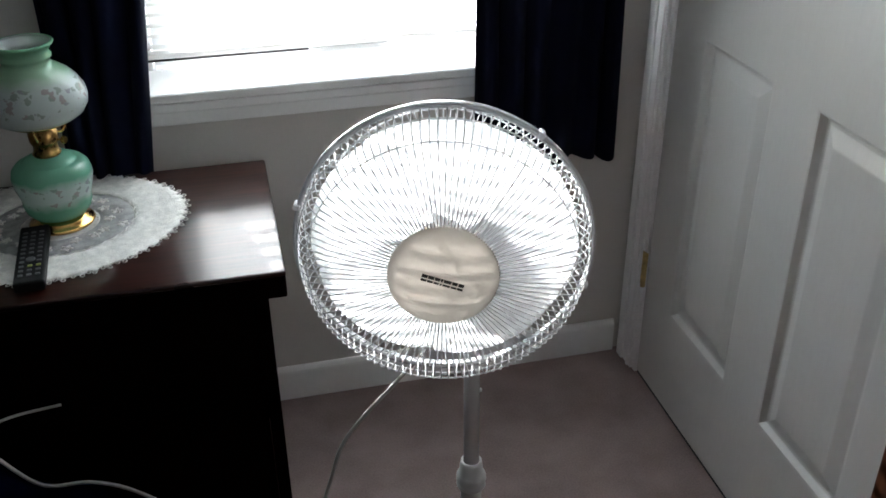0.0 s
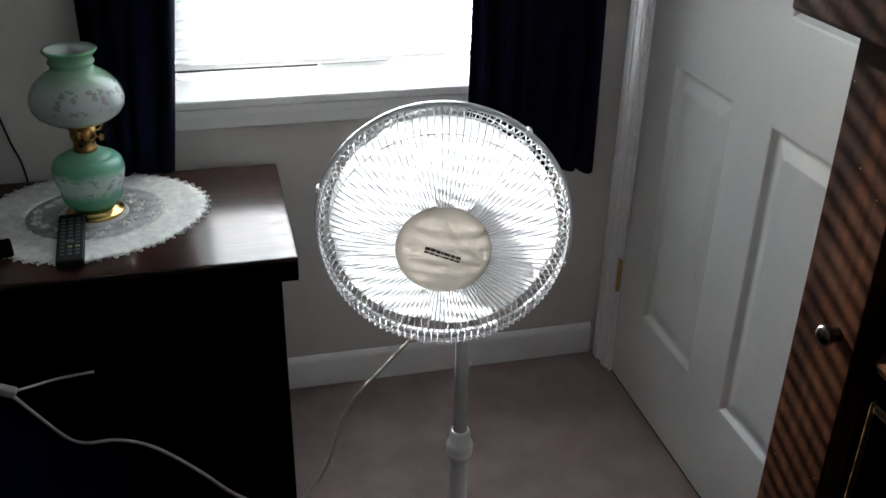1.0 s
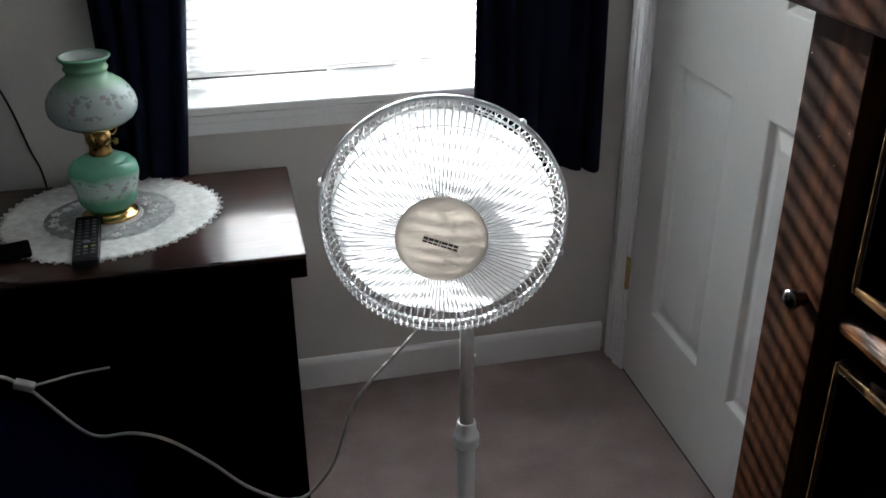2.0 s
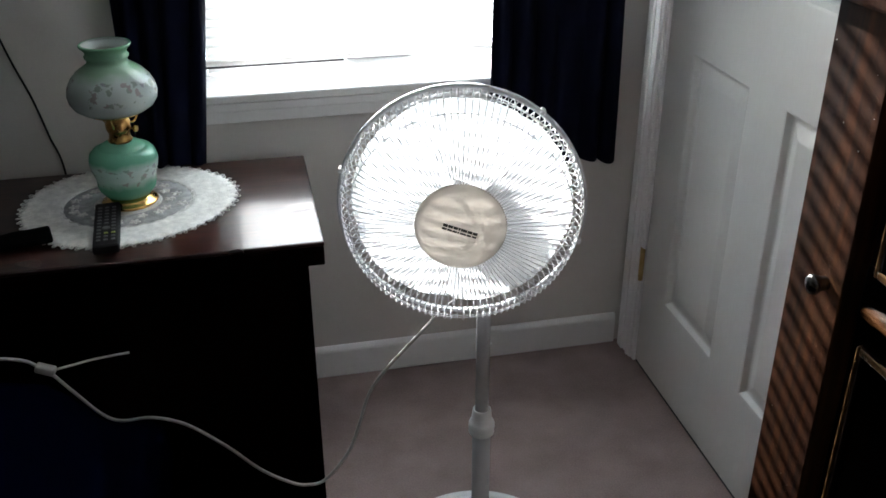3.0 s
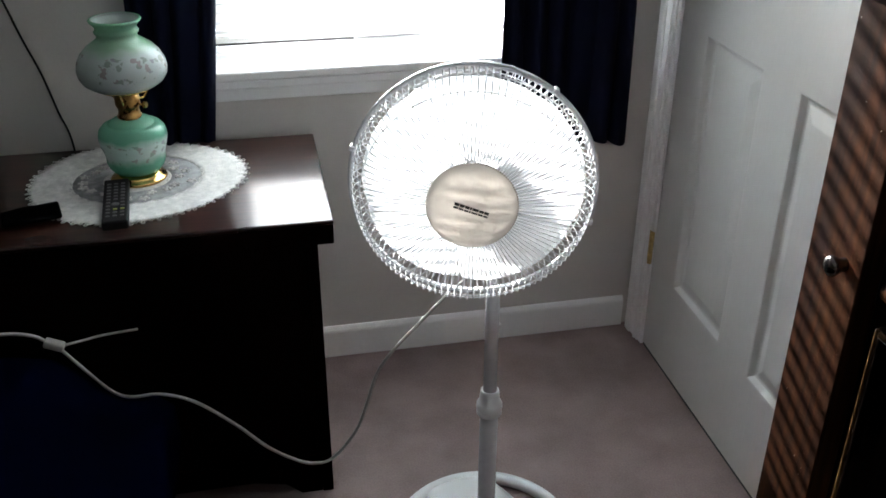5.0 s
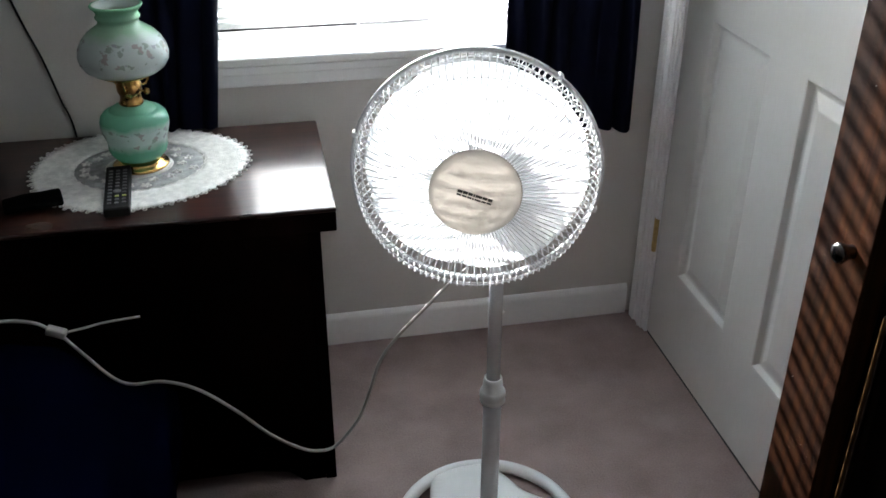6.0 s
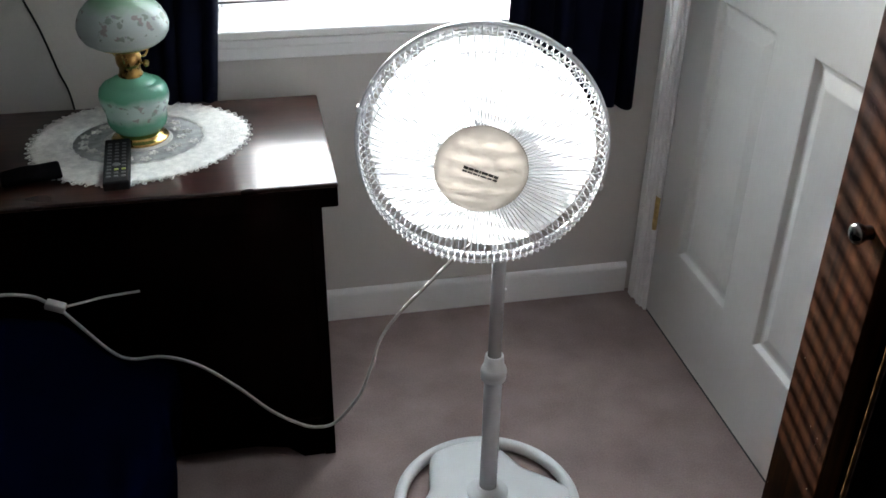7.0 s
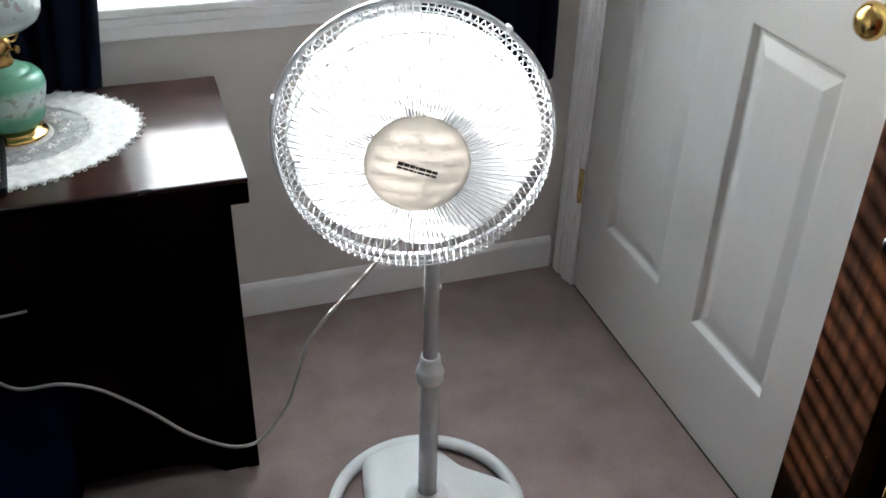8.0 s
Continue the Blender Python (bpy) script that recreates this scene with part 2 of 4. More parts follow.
def box(bm, x0, x1, y0, y1, z0, z1, bevel=0.0, segments=2):
    made = bmesh.ops.create_cube(bm, size=1.0)["verts"]
    bmesh.ops.scale(bm, vec=(x1 - x0, y1 - y0, z1 - z0), verts=made)
    bmesh.ops.translate(bm, vec=((x0 + x1) / 2, (y0 + y1) / 2, (z0 + z1) / 2), verts=made)
    if bevel:
        edges = list({e for v in made for e in v.link_edges})
        bmesh.ops.bevel(bm, geom=edges, offset=bevel, segments=segments, affect="EDGES", profile=0.5)
    return bm


def boxed(*a, **k):
    return box(bmesh.new(), *a, **k)


def lathe(bm, profile, m=Matrix(), seg=48, closed=False):
    """Turn a profile of (radius, height) round the z axis of m."""
    rings = []
    for r, z in profile:
        if r < 1e-6:
            rings.append([bm.verts.new(m @ Vector((0, 0, z)))])
        else:
            rings.append([bm.verts.new(m @ Vector((r * math.cos(2 * math.pi * i / seg), r * math.sin(2 * math.pi * i / seg), z))) for i in range(seg)])
    pairs = list(zip(rings, rings[1:])) + ([(rings[-1], rings[0])] if closed else [])
    for a, b in pairs:
        for i in range(seg):
            j = (i + 1) % seg
            f = [a[i % len(a)], a[j % len(a)], b[j % len(b)], b[i % len(b)]]
            f = list(dict.fromkeys(f))
            if len(f) > 2:
                bm.faces.new(f)
    return bm


def tube(bm, points, radius, seg=8, closed=False):
    """A round wire through the points."""
    pts = [Vector(p) for p in points]
    n = len(pts)
    rings, up = [], None
    for i, p in enumerate(pts):
        a, b = (pts[i - 1], pts[(i + 1) % n]) if closed else (pts[max(i - 1, 0)], pts[min(i + 1, n - 1)])
        d = (b - a).normalized()
        if up is None:
            up = d.orthogonal().normalized()
        up = (up - d * up.dot(d)).normalized()
        side = d.cross(up)
        rings.append([bm.verts.new(p + radius * (up * math.cos(2 * math.pi * k / seg) + side * math.sin(2 * math.pi * k / seg))) for k in range(seg)])
    for a, b in list(zip(rings, rings[1:])) + ([(rings[-1], rings[0])] if closed else []):
        for k in range(seg):
            bm.faces.new((a[k], a[(k + 1) % seg], b[(k + 1) % seg], b[k]))
    if not closed:
        bm.faces.new(rings[0])
        bm.faces.new(rings[-1][::-1])
    return bm


def spline(points, steps=10):
    """A smooth run through the points."""
    p = [Vector(q) for q in points]
    p = [p[0] * 2 - p[1], *p, p[-1] * 2 - p[-2]]
    out = []
    for i in range(1, len(p) - 2):
        for k in range(steps):
            t = k / steps
            out.append(0.5 * (2 * p[i] + (p[i + 1] - p[i - 1]) * t + (2 * p[i - 1] - 5 * p[i] + 4 * p[i + 1] - p[i + 2]) * t * t + (3 * p[i] - p[i - 1] - 3 * p[i + 1] + p[i + 2]) * t ** 3))
    return out + [p[-2]]


def prism(bm, outline, z0, z1):
    """An upright prism on a flat outline of (x, y)."""
    lo = [bm.verts.new((x, y, z0)) for x, y in outline]
    hi = [bm.verts.new((x, y, z1)) for x, y in outline]
    bm.faces.new(lo[::-1])
    bm.faces.new(hi)
    for i in range(len(outline)):
        j = (i + 1) % len(outline)
        bm.faces.new((lo[i], lo[j], hi[j], hi[i]))
    return bm


# ---------------------------------------------------------------- the room
NORTH, EAST, WEST, SOUTH, TOP = 1.868, 0.830, -2.90, -3.00, 2.44
WX0, WX1, WZ0, WZ1 = -0.26, 0.68, 0.785, 2.22

part("ground", boxed(-40, 40, 2.2, 80, -3.1, -3.0), OUTDOOR, label="pale sunlit ground outside the window", category="ground", kind="structure")
part("floor", boxed(WEST - 0.15, EAST + 1.0, SOUTH - 0.15, NORTH + 0.22, -0.12, 0.0), CARPET, label="mauve-grey cut-pile wall-to-wall carpet", category="floor", kind="structure")
part("ceiling", boxed(WEST - 0.15, EAST + 1.0, SOUTH - 0.15, NORTH + 0.22, TOP, TOP + 0.12), CEILING, label="plain white painted ceiling", category="ceiling", kind="structure")

bm = bmesh.new()
for x0, x1, z0, z1 in ((WEST - 0.15, WX0, 0, TOP), (WX1, EAST + 0.12, 0, TOP), (WX0, WX1, 0, WZ0), (WX0, WX1, WZ1, TOP)):
    box(bm, x0, x1, NORTH, NORTH + 0.22, z0, z1)
part("wall_north", bm, WALL, label="beige painted wall round the window", category="wall", kind="structure")
DY0, DY1, DZ = 0.868, 1.760, 2.05
bm = bmesh.new()
for y0, y1, z0, z1 in ((SOUTH, DY0, 0, TOP), (DY1, NORTH, 0, TOP), (DY0, DY1, DZ, TOP)):
    box(bm, EAST, EAST + 0.12, y0, y1, z0, z1)
# unseen walls added behind the door so that no sunlight leaks past it
box(bm, EAST + 0.80, EAST + 0.92, SOUTH - 0.12, NORTH + 0.22, 0, TOP)
box(bm, EAST + 0.122, EAST + 0.80, NORTH, NORTH + 0.22, 0, TOP)
box(bm, EAST + 0.122, EAST + 0.80, SOUTH - 0.12, SOUTH, 0, TOP)
part("wall_east", bm, WALL, label="beige painted wall round the white door, with unseen light-blocking walls behind", category="wall", kind="structure")
part("wall_south", boxed(WEST, EAST + 0.12, SOUTH - 0.12, SOUTH, 0, TOP), WALL, label="plain beige painted wall", category="wall", kind="structure")
part("wall_west", boxed(WEST - 0.12, WEST, SOUTH, NORTH, 0, TOP), WALL, label="plain beige painted wall", category="wall", kind="structure")


def board(name, length, m, label):
    """A skirting board with a rounded, stepped top, along x."""
    prof = [(0, 0), (0.0135, 0), (0.0135, 0.074), (0.012, 0.080), (0.008, 0.086), (0.004, 0.089), (0, 0.089)]
    bm = bmesh.new()
    a = [bm.verts.new(m @ Vector((0, -y, z))) for y, z in prof]
    b = [bm.verts.new(m @ Vector((length, -y, z))) for y, z in prof]
    for i in range(len(prof)):
        j = (i + 1) % len(prof)
        bm.faces.new((a[i], a[j], b[j], b[i]))
    bm.faces.new(a)
    bm.faces.new(b[::-1])
    return part(name, bm, TRIM, label=label, category="baseboard", kind="structure")


board("baseboard", 0.806 - WEST, pose(WEST, NORTH, 0.002), "white painted baseboard under the window wall")
board("baseboard", DY0 - 0.075 - SOUTH, pose(EAST, DY0 - 0.075, 0.002, 0, 0, -90), "white painted baseboard behind the cabinet")

# door casing and jamb
bm = bmesh.new()
box(bm, EAST - 0.012, EAST - 0.001, DY1 + 0.012, 1.8495, 0.0, 2.13, 0.003)
box(bm, EAST - 0.018, EAST - 0.010, 1.815, 1.8465, 0.0, 2.13, 0.004)
box(bm, EAST - 0.015, EAST - 0.010, DY1 + 0.024, DY1 + 0.034, 0.0, 2.13, 0.002)
box(bm, EAST - 0.012, EAST - 0.001, DY0 - 0.075, DY0 - 0.012, 0.0, 2.13, 0.003)
box(bm, EAST - 0.018, EAST - 0.010, DY0 - 0.075, DY0 - 0.045, 0.0, 2.13, 0.004)
box(bm, EAST - 0.012, EAST - 0.001, DY0 - 0.012, DY1 + 0.012, DZ + 0.012, DZ + 0.08, 0.003)
part("door_casing", bm, TRIM, label="white painted moulded door casing", category="trim", kind="structure")
bm = bmesh.new()
box(bm, EAST - 0.006, EAST + 0.115, DY1 - 0.004, DY1 + 0.0115, 0.0, DZ + 0.01, 0.001)
box(bm, EAST - 0.006, EAST + 0.115, DY0 - 0.0115, DY0 + 0.004, 0.0, DZ + 0.01, 0.001)
box(bm, EAST - 0.006, EAST + 0.115, DY0 + 0.004, DY1 - 0.004, DZ - 0.004, DZ + 0.0115, 0.001)
part("door_jamb", bm, TRIM, label="white painted door jamb", category="trim", kind="structure")


def six_panel_door():
    """The closed white door: stiles, rails and raised panels, with knob and hinges."""
    face, back = 0.829, 0.864
    ys = (0.876, 0.995, 1.243, 1.375, 1.624, 1.752)
    zs = (0.010, 0.251, 0.891, 1.083, 1.640, 1.735, 1.930, 2.040)
    d = thing("door_1", (face + 0.017, 1.752, 0), "closed white six-panel door with brass knob and hinges", "door")
    d["kind"] = "structure"
    for y0, y1 in ((ys[0], ys[1]), (ys[2], ys[3]), (ys[4], ys[5])):
        part("stile", boxed(face, back, y0, y1, zs[0], zs[7]), DOOR, d)
    for z0, z1 in ((zs[0], zs[1]), (zs[2], zs[3]), (zs[4], zs[5]), (zs[6], zs[7])):
        for y0, y1 in ((ys[1], ys[2]), (ys[3], ys[4])):
            part("rail", boxed(face, back, y0, y1, z0, z1), DOOR, d)
    for z0, z1 in ((zs[1], zs[2]), (zs[3], zs[4]), (zs[5], zs[6])):
        for y0, y1 in ((ys[1], ys[2]), (ys[3], ys[4])):
            bm = bmesh.new()
            loops = []
            for inset, depth in ((0.0, 0.0002), (0.004, 0.001), (0.012, 0.0115), (0.016, 0.013), (0.020, 0.013), (0.046, 0.0045), (0.049, 0.004)):
                loops.append([bm.verts.new((face + depth, y, z)) for y, z in ((y0 + inset, z0 + inset), (y1 - inset, z0 + inset), (y1 - inset, z1 - inset), (y0 + inset, z1 - inset))])
            for a, b in zip(loops, loops[1:]):
                for i in range(4):
                    bm.faces.new((a[i], a[(i + 1) % 4], b[(i + 1) % 4], b[i]))
            bm.faces.new(loops[-1])
            rear = [bm.verts.new((back - 0.003, v.co.y, v.co.z)) for v in loops[0]]
            bm.faces.new(rear[::-1])
            for i in range(4):
                bm.faces.new((loops[0][i], rear[i], rear[(i + 1) % 4], loops[0][(i + 1) % 4]))
            part("panel", bm, DOOR, d)
    # dark strip added where the gap under the door lies in shade
    part("gap_shade", boxed(face + 0.001, face + 0.012, ys[0], ys[5], 0.001, 0.0095, 0.001, 1), GAP_AND_LIFT, d, "dark strip added as the shade of the gap under the door")
    m = pose(face, 0.932, 0.998, 0, -90, 0)
    k = part("door_knob", lathe(bmesh.new(), [(0, 0.062), (0.012, 0.0615), (0.021, 0.058), (0.0265, 0.050), (0.027, 0.043), (0.024, 0.035), (0.016, 0.029), (0.011, 0.024), (0.0105, 0.008)], m, 40), BRASS, d, "polished brass door knob", True)
    part("rose", lathe(bmesh.new(), [(0, 0.009), (0.020, 0.009), (0.029, 0.006), (0.032, 0.001), (0.032, 0.0)], m, 40), BRASS, k, "", True)
    for z in (0.296, 1.065, 1.80):
        h = part("hinge", lathe(bmesh.new(), [(0, -0.046), (0.006, -0.045), (0.006, -0.016), (0.0055, -0.0155), (0.0055, -0.015), (0.006, -0.0145), (0.006, 0.0145), (0.0055, 0.015), (0.0055, 0.0155), (0.006, 0.016), (0.006, 0.045), (0, 0.046)], pose(EAST - 0.008, 1.7575, z), 16), BRASS_DARK, d, "worn brass butt hinge", True)
        part("leaf", boxed(EAST - 0.0085, EAST - 0.0062, 1.7595, 1.779, z - 0.044, z + 0.044, 0.0008, 1), BRASS_DARK, h)
        part("screw", lathe(bmesh.new(), [(0, 0.0008), (0.003, 0.0004), (0.0034, 0)], pose(EAST - 0.0085, 1.769, z + 0.028, 0, -90, 0), 10), BRASS_DARK, h)
        part("screw", lathe(bmesh.new(), [(0, 0.0008), (0.003, 0.0004), (0.0034, 0)], pose(EAST - 0.0085, 1.769, z - 0.028, 0, -90, 0), 10), BRASS_DARK, h)


six_panel_door()


def window():
    w = thing("window_1", (0.1, NORTH, WZ0), "white sash window with stool and apron, sunlight behind", "window")
    w["kind"] = "structure"
    fy0, fy1 = NORTH + 0.132, NORTH + 0.205
    bm = bmesh.new()
    box(bm, WX0, WX0 + 0.04, fy0, fy1, WZ0, WZ1, 0.003)
    box(bm, WX1 - 0.04, WX1, fy0, fy1, WZ0, WZ1, 0.003)
    box(bm, WX0 + 0.04, WX1 - 0.04, fy0, fy1, WZ1 - 0.04, WZ1, 0.003)
    box(bm, WX0 + 0.04, WX1 - 0.04, fy0, fy1, WZ0, WZ0 + 0.013, 0.003)
    part("window_frame", bm, VINYL, w)
    mid = (WZ0 + WZ1) / 2
    for k, (z0, z1, y) in enumerate(((WZ0 + 0.016, mid + 0.02, fy0 + 0.012), (mid - 0.02, WZ1 - 0.042, fy0 + 0.042))):
        bm = bmesh.new()
        for x0, x1, a, b in ((WX0 + 0.042, WX0 + 0.082, z0, z1), (WX1 - 0.082, WX1 - 0.042, z0, z1), (WX0 + 0.082, WX1 - 0.082, z0, z0 + 0.012), (WX0 + 0.082, WX1 - 0.082, z1 - 0.035, z1)):
            box(bm, x0, x1, y, y + 0.026, a, b, 0.003)
        s = part("sash", bm, VINYL, w)
        g = part("pane", boxed(WX0 + 0.08, WX1 - 0.08, y + 0.011, y + 0.015, z0 + 0.010, z1 - 0.03), PANE, s, "clear glass pane")
        g.visible_shadow = False
        if k == 0:
            part("sash_lift", boxed(0.108, 0.279, y - 0.012, y + 0.011, z0 + 0.016, z0 + 0.020, 0.001, 1), GAP_AND_LIFT, s, "thin grey lift handle")
    bm = bmesh.new()
    box(bm, WX0, WX0 + 0.012, NORTH + 0.001, fy0, WZ0, WZ1)
    box(bm, WX1 - 0.012, WX1, NORTH + 0.001, fy0, WZ0, WZ1)
    box(bm, WX0 + 0.012, WX1 - 0.012, NORTH + 0.001, fy0, WZ1 - 0.012, WZ1)
    part("reveal", bm, TRIM, w)
    part("window_sill", boxed(WX0 - 0.09, WX1 + 0.06, NORTH - 0.026, fy0, WZ0 - 0.008, WZ0 + 0.012, 0.005, 3), TRIM, w, "white painted window stool")
    bm = bmesh.new()
    box(bm, WX0 - 0.06, WX1 + 0.03, NORTH - 0.014, NORTH - 0.001, WZ0 - 0.058, WZ0 - 0.008, 0.003)
    box(bm, WX0 - 0.06, WX1 + 0.03, NORTH - 0.019, NORTH - 0.012, WZ0 - 0.030, WZ0 - 0.009, 0.004)
    part("apron", bm, TRIM, w, "white moulded apron board")
    bm = bmesh.new()
    box(bm, WX0 - 0.06, WX0, NORTH - 0.014, NORTH - 0.001, WZ0 + 0.012, WZ1 + 0.06, 0.003)
    box(bm, WX1, WX1 + 0.06, NORTH - 0.014, NORTH - 0.001, WZ0 + 0.012, WZ1 + 0.06, 0.003)
    box(bm, WX0, WX1, NORTH - 0.014, NORTH - 0.001, WZ1, WZ1 + 0.06, 0.003)
    part("casing", bm, TRIM, w)


window()


def blind():
    """A lowered slatted blind with its slats turned nearly level."""
    x0, x1, y = WX0 + 0.016, WX1 - 0.016, NORTH + 0.107
    b = thing("window_blind", (0.1, y, WZ1 - 0.02), "white slatted blind lowered with open slats", "blind")
    part("head_rail", boxed(x0, x1, y - 0.013, y + 0.013, WZ1 - 0.038, WZ1 - 0.013, 0.002), SLAT, b)
    part("bottom_rail", boxed(x0, x1, y - 0.012, y + 0.012, 0.829, 0.842, 0.003), SLAT, b)
    # shadow gap between rail and sill, built as a dark strip
    part("rail_gap_shade", boxed(x0, 0.10, y - 0.0115, y + 0.011, 0.8245, 0.8288, 0.001, 1), GAP_AND_LIFT, b, "thin dark strip added as the shaded gap under the rail")
    bm = bmesh.new()
    tilt, n = radians(1.5), 6
    up, dn = [], []
    for i in range(n + 1):
        u = (i / n - 0.5) * 0.025
        h = 0.0022 * (1 - (2 * i / n - 1) ** 2)
        yy, zz = u * math.cos(tilt) - h * math.sin(tilt), u * math.sin(tilt) + h * math.cos(tilt)
        up.append([bm.verts.new((x, yy, zz + 0.0003)) for x in (x0, x1)])
        dn.append([bm.verts.new((x, yy, zz - 0.0003)) for x in (x0, x1)])
    for i in range(n):
        bm.faces.new((up[i][0], up[i][1], up[i + 1][1], up[i + 1][0]))
        bm.faces.new((dn[i][0], dn[i + 1][0], dn[i + 1][1], dn[i][1]))
    for i in (0, n):
        bm.faces.new((up[i][0], dn[i][0], dn[i][1], up[i][1]))
    first = part("slat", bm, SLAT, None)
    me = first.data
    z, k = 0.8535, 0
    while z < WZ1 - 0.045:
        s = first if k == 0 else new("slat", me)
        s.location = (0, y, z)
        adopt(s, b)
        z, k = z + 0.0215, k + 1
    for x in (x0 + 0.13, (x0 + x1) / 2, x1 - 0.13):
        for dy in (-0.0135, 0.0135):
            part("ladder_cord", tube(bmesh.new(), [(x, y + dy, 0.836), (x, y + dy, WZ1 - 0.03)], 0.0006, 5), SLAT, b)


blind()


def curtain(name, x0, x1, y, z0, z1, folds, seed, label, lean=0.0):
    """A gathered panel: folds that wander a little and open towards the hem."""
    rnd = random.Random(seed)
    ph = [rnd.uniform(-0.5, 0.5) for _ in range(8)]
    bm = bmesh.new()
    nu, nz = folds * 14, 40
    front, back = [], []
    for j in range(nz + 1):
        v = j / nz
        z = z0 + (z1 - z0) * v
        rf, rb = [], []
        for i in range(nu + 1):
            u = i / nu
            w = u * folds * 2 * math.pi + 0.5 * math.sin(3 * u * 5 + ph[0] * 4) + 0.35 * math.sin(v * 4 + ph[1] * 5 + u * 6)
            amp = 0.022 * (0.75 + 0.35 * math.sin(u * 9 + ph[2] * 6)) * (1.05 - 0.35 * v)
            dx = 0.006 * math.sin(v * 5 + u * 8 + ph[3]) + 0.006 * math.sin(w + 1.3)
            dz = (1 - v) ** 6 * 0.006 * math.sin(w * 0.5 + ph[4])
            p = Vector((x0 + (x1 - x0) * u + dx + lean * u * (min(z, 1.3) - 0.87), y + amp * math.sin(w), z + dz))
            rf.append(bm.verts.new(p + Vector((0, -0.0012, 0))))
            rb.append(bm.verts.new(p + Vector((0, 0.0012, 0))))
        front.append(rf)
        back.append(rb)
    for j in range(nz):
        for i in range(nu):
            bm.faces.new((front[j][i], front[j][i + 1], front[j + 1][i + 1], front[j + 1][i]))
            bm.faces.new((back[j][i], back[j + 1][i], back[j + 1][i + 1], back[j][i + 1]))
        for i in (0, nu):
            bm.faces.new((front[j][i], front[j + 1][i], back[j + 1][i], back[j][i]))
    for i in range(nu):
        for j in (0, nz):
            bm.faces.new((front[j][i], front[j][i + 1], back[j][i + 1], back[j][i]))
    return part(name, bm, NAVY, None, label, True, "curtain")


curtain("curtain", 0.407, 0.729, 1.797, 0.585, 2.33, 6, 3, "dark navy cloth curtain gathered beside the door")
curtain("curtain", -0.400, -0.224, 1.797, 0.585, 2.33, 4, 8, "dark navy cloth curtain hanging behind the lamp", 0.12)
rod = thing("curtain_rod", (0.1, 1.80, 2.335), "dark metal curtain rod over the window", "curtain rod")
part("pole", tube(bmesh.new(), [(-0.62, 1.80, 2.335), (0.78, 1.80, 2.335)], 0.009, 16), IRON, rod, smooth=True)
for x in (-0.5, 0.77):
    part("bracket", boxed(x - 0.008, x + 0.008, 1.80, NORTH - 0.001, 2.318, 2.332, 0.002), IRON, rod)

# ---------------------------------------------------------------- desk and what stands on it
DESK = 0.661


def desk():
    d = thing("desk", (-0.57, 1.57, 0), "dark mahogany desk with a glossy overhanging top", "desk")
    part("desktop", boxed(-1.12, -0.022, 1.344, 1.795, DESK - 0.010, DESK, 0.004, 3), MAHOGANY, d, "glossy dark mahogany top with rounded edge")
    # front edge of the top, a separate piece to take the shaded colour
    part("shaded_edge", boxed(-1.119, -0.023, 1.345, 1.794, DESK - 0.050, DESK - 0.0102, 0.003, 2), MAHOGANY_SHADED, d)
    part("side_panel", boxed(-0.077, -0.054, 1.350, 1.775, 0.0, DESK - 0.050, 0.002), MAHOGANY_SHADED, d)
    part("side_panel", boxed(-1.083, -1.060, 1.350, 1.775, 0.0, DESK - 0.050, 0.002), MAHOGANY_SHADED, d)
    part("back_panel", boxed(-1.060, -0.077, 1.760, 1.773, 0.03, DESK - 0.050), MAHOGANY_SHADED, d)
    out = [(-1.060, 0.0), (-1.005, 0.0), (-0.975, 0.030), (-0.92, 0.044), (-0.22, 0.044), (-0.155, 0.030), (-0.122, 0.0), (-0.0775, 0.0), (-0.0775, 0.10), (-1.060, 0.10)]
    bm = bmesh.new()
    a = [bm.verts.new((x, 1.354, z)) for x, z in out]
    b = [bm.verts.new((x, 1.378, z)) for x, z in out]
    bm.faces.new(a)
    bm.faces.new(b[::-1])
    for i in range(len(out)):
        bm.faces.new((a[i], b[i], b[(i + 1) % len(out)], a[(i + 1) % len(out)]))
    part("plinth", bm, MAHOGANY_SHADED, d)
    part("carcass", boxed(-1.060, -0.0775, 1.373, 1.759, 0.06, DESK - 0.052), MAHOGANY_SHADED, d)
    part("front_panel", boxed(-1.060, -0.0775, 1.356, 1.3725, 0.102, DESK - 0.052, 0.002), MAHOGANY_SHADED, d)


desk()


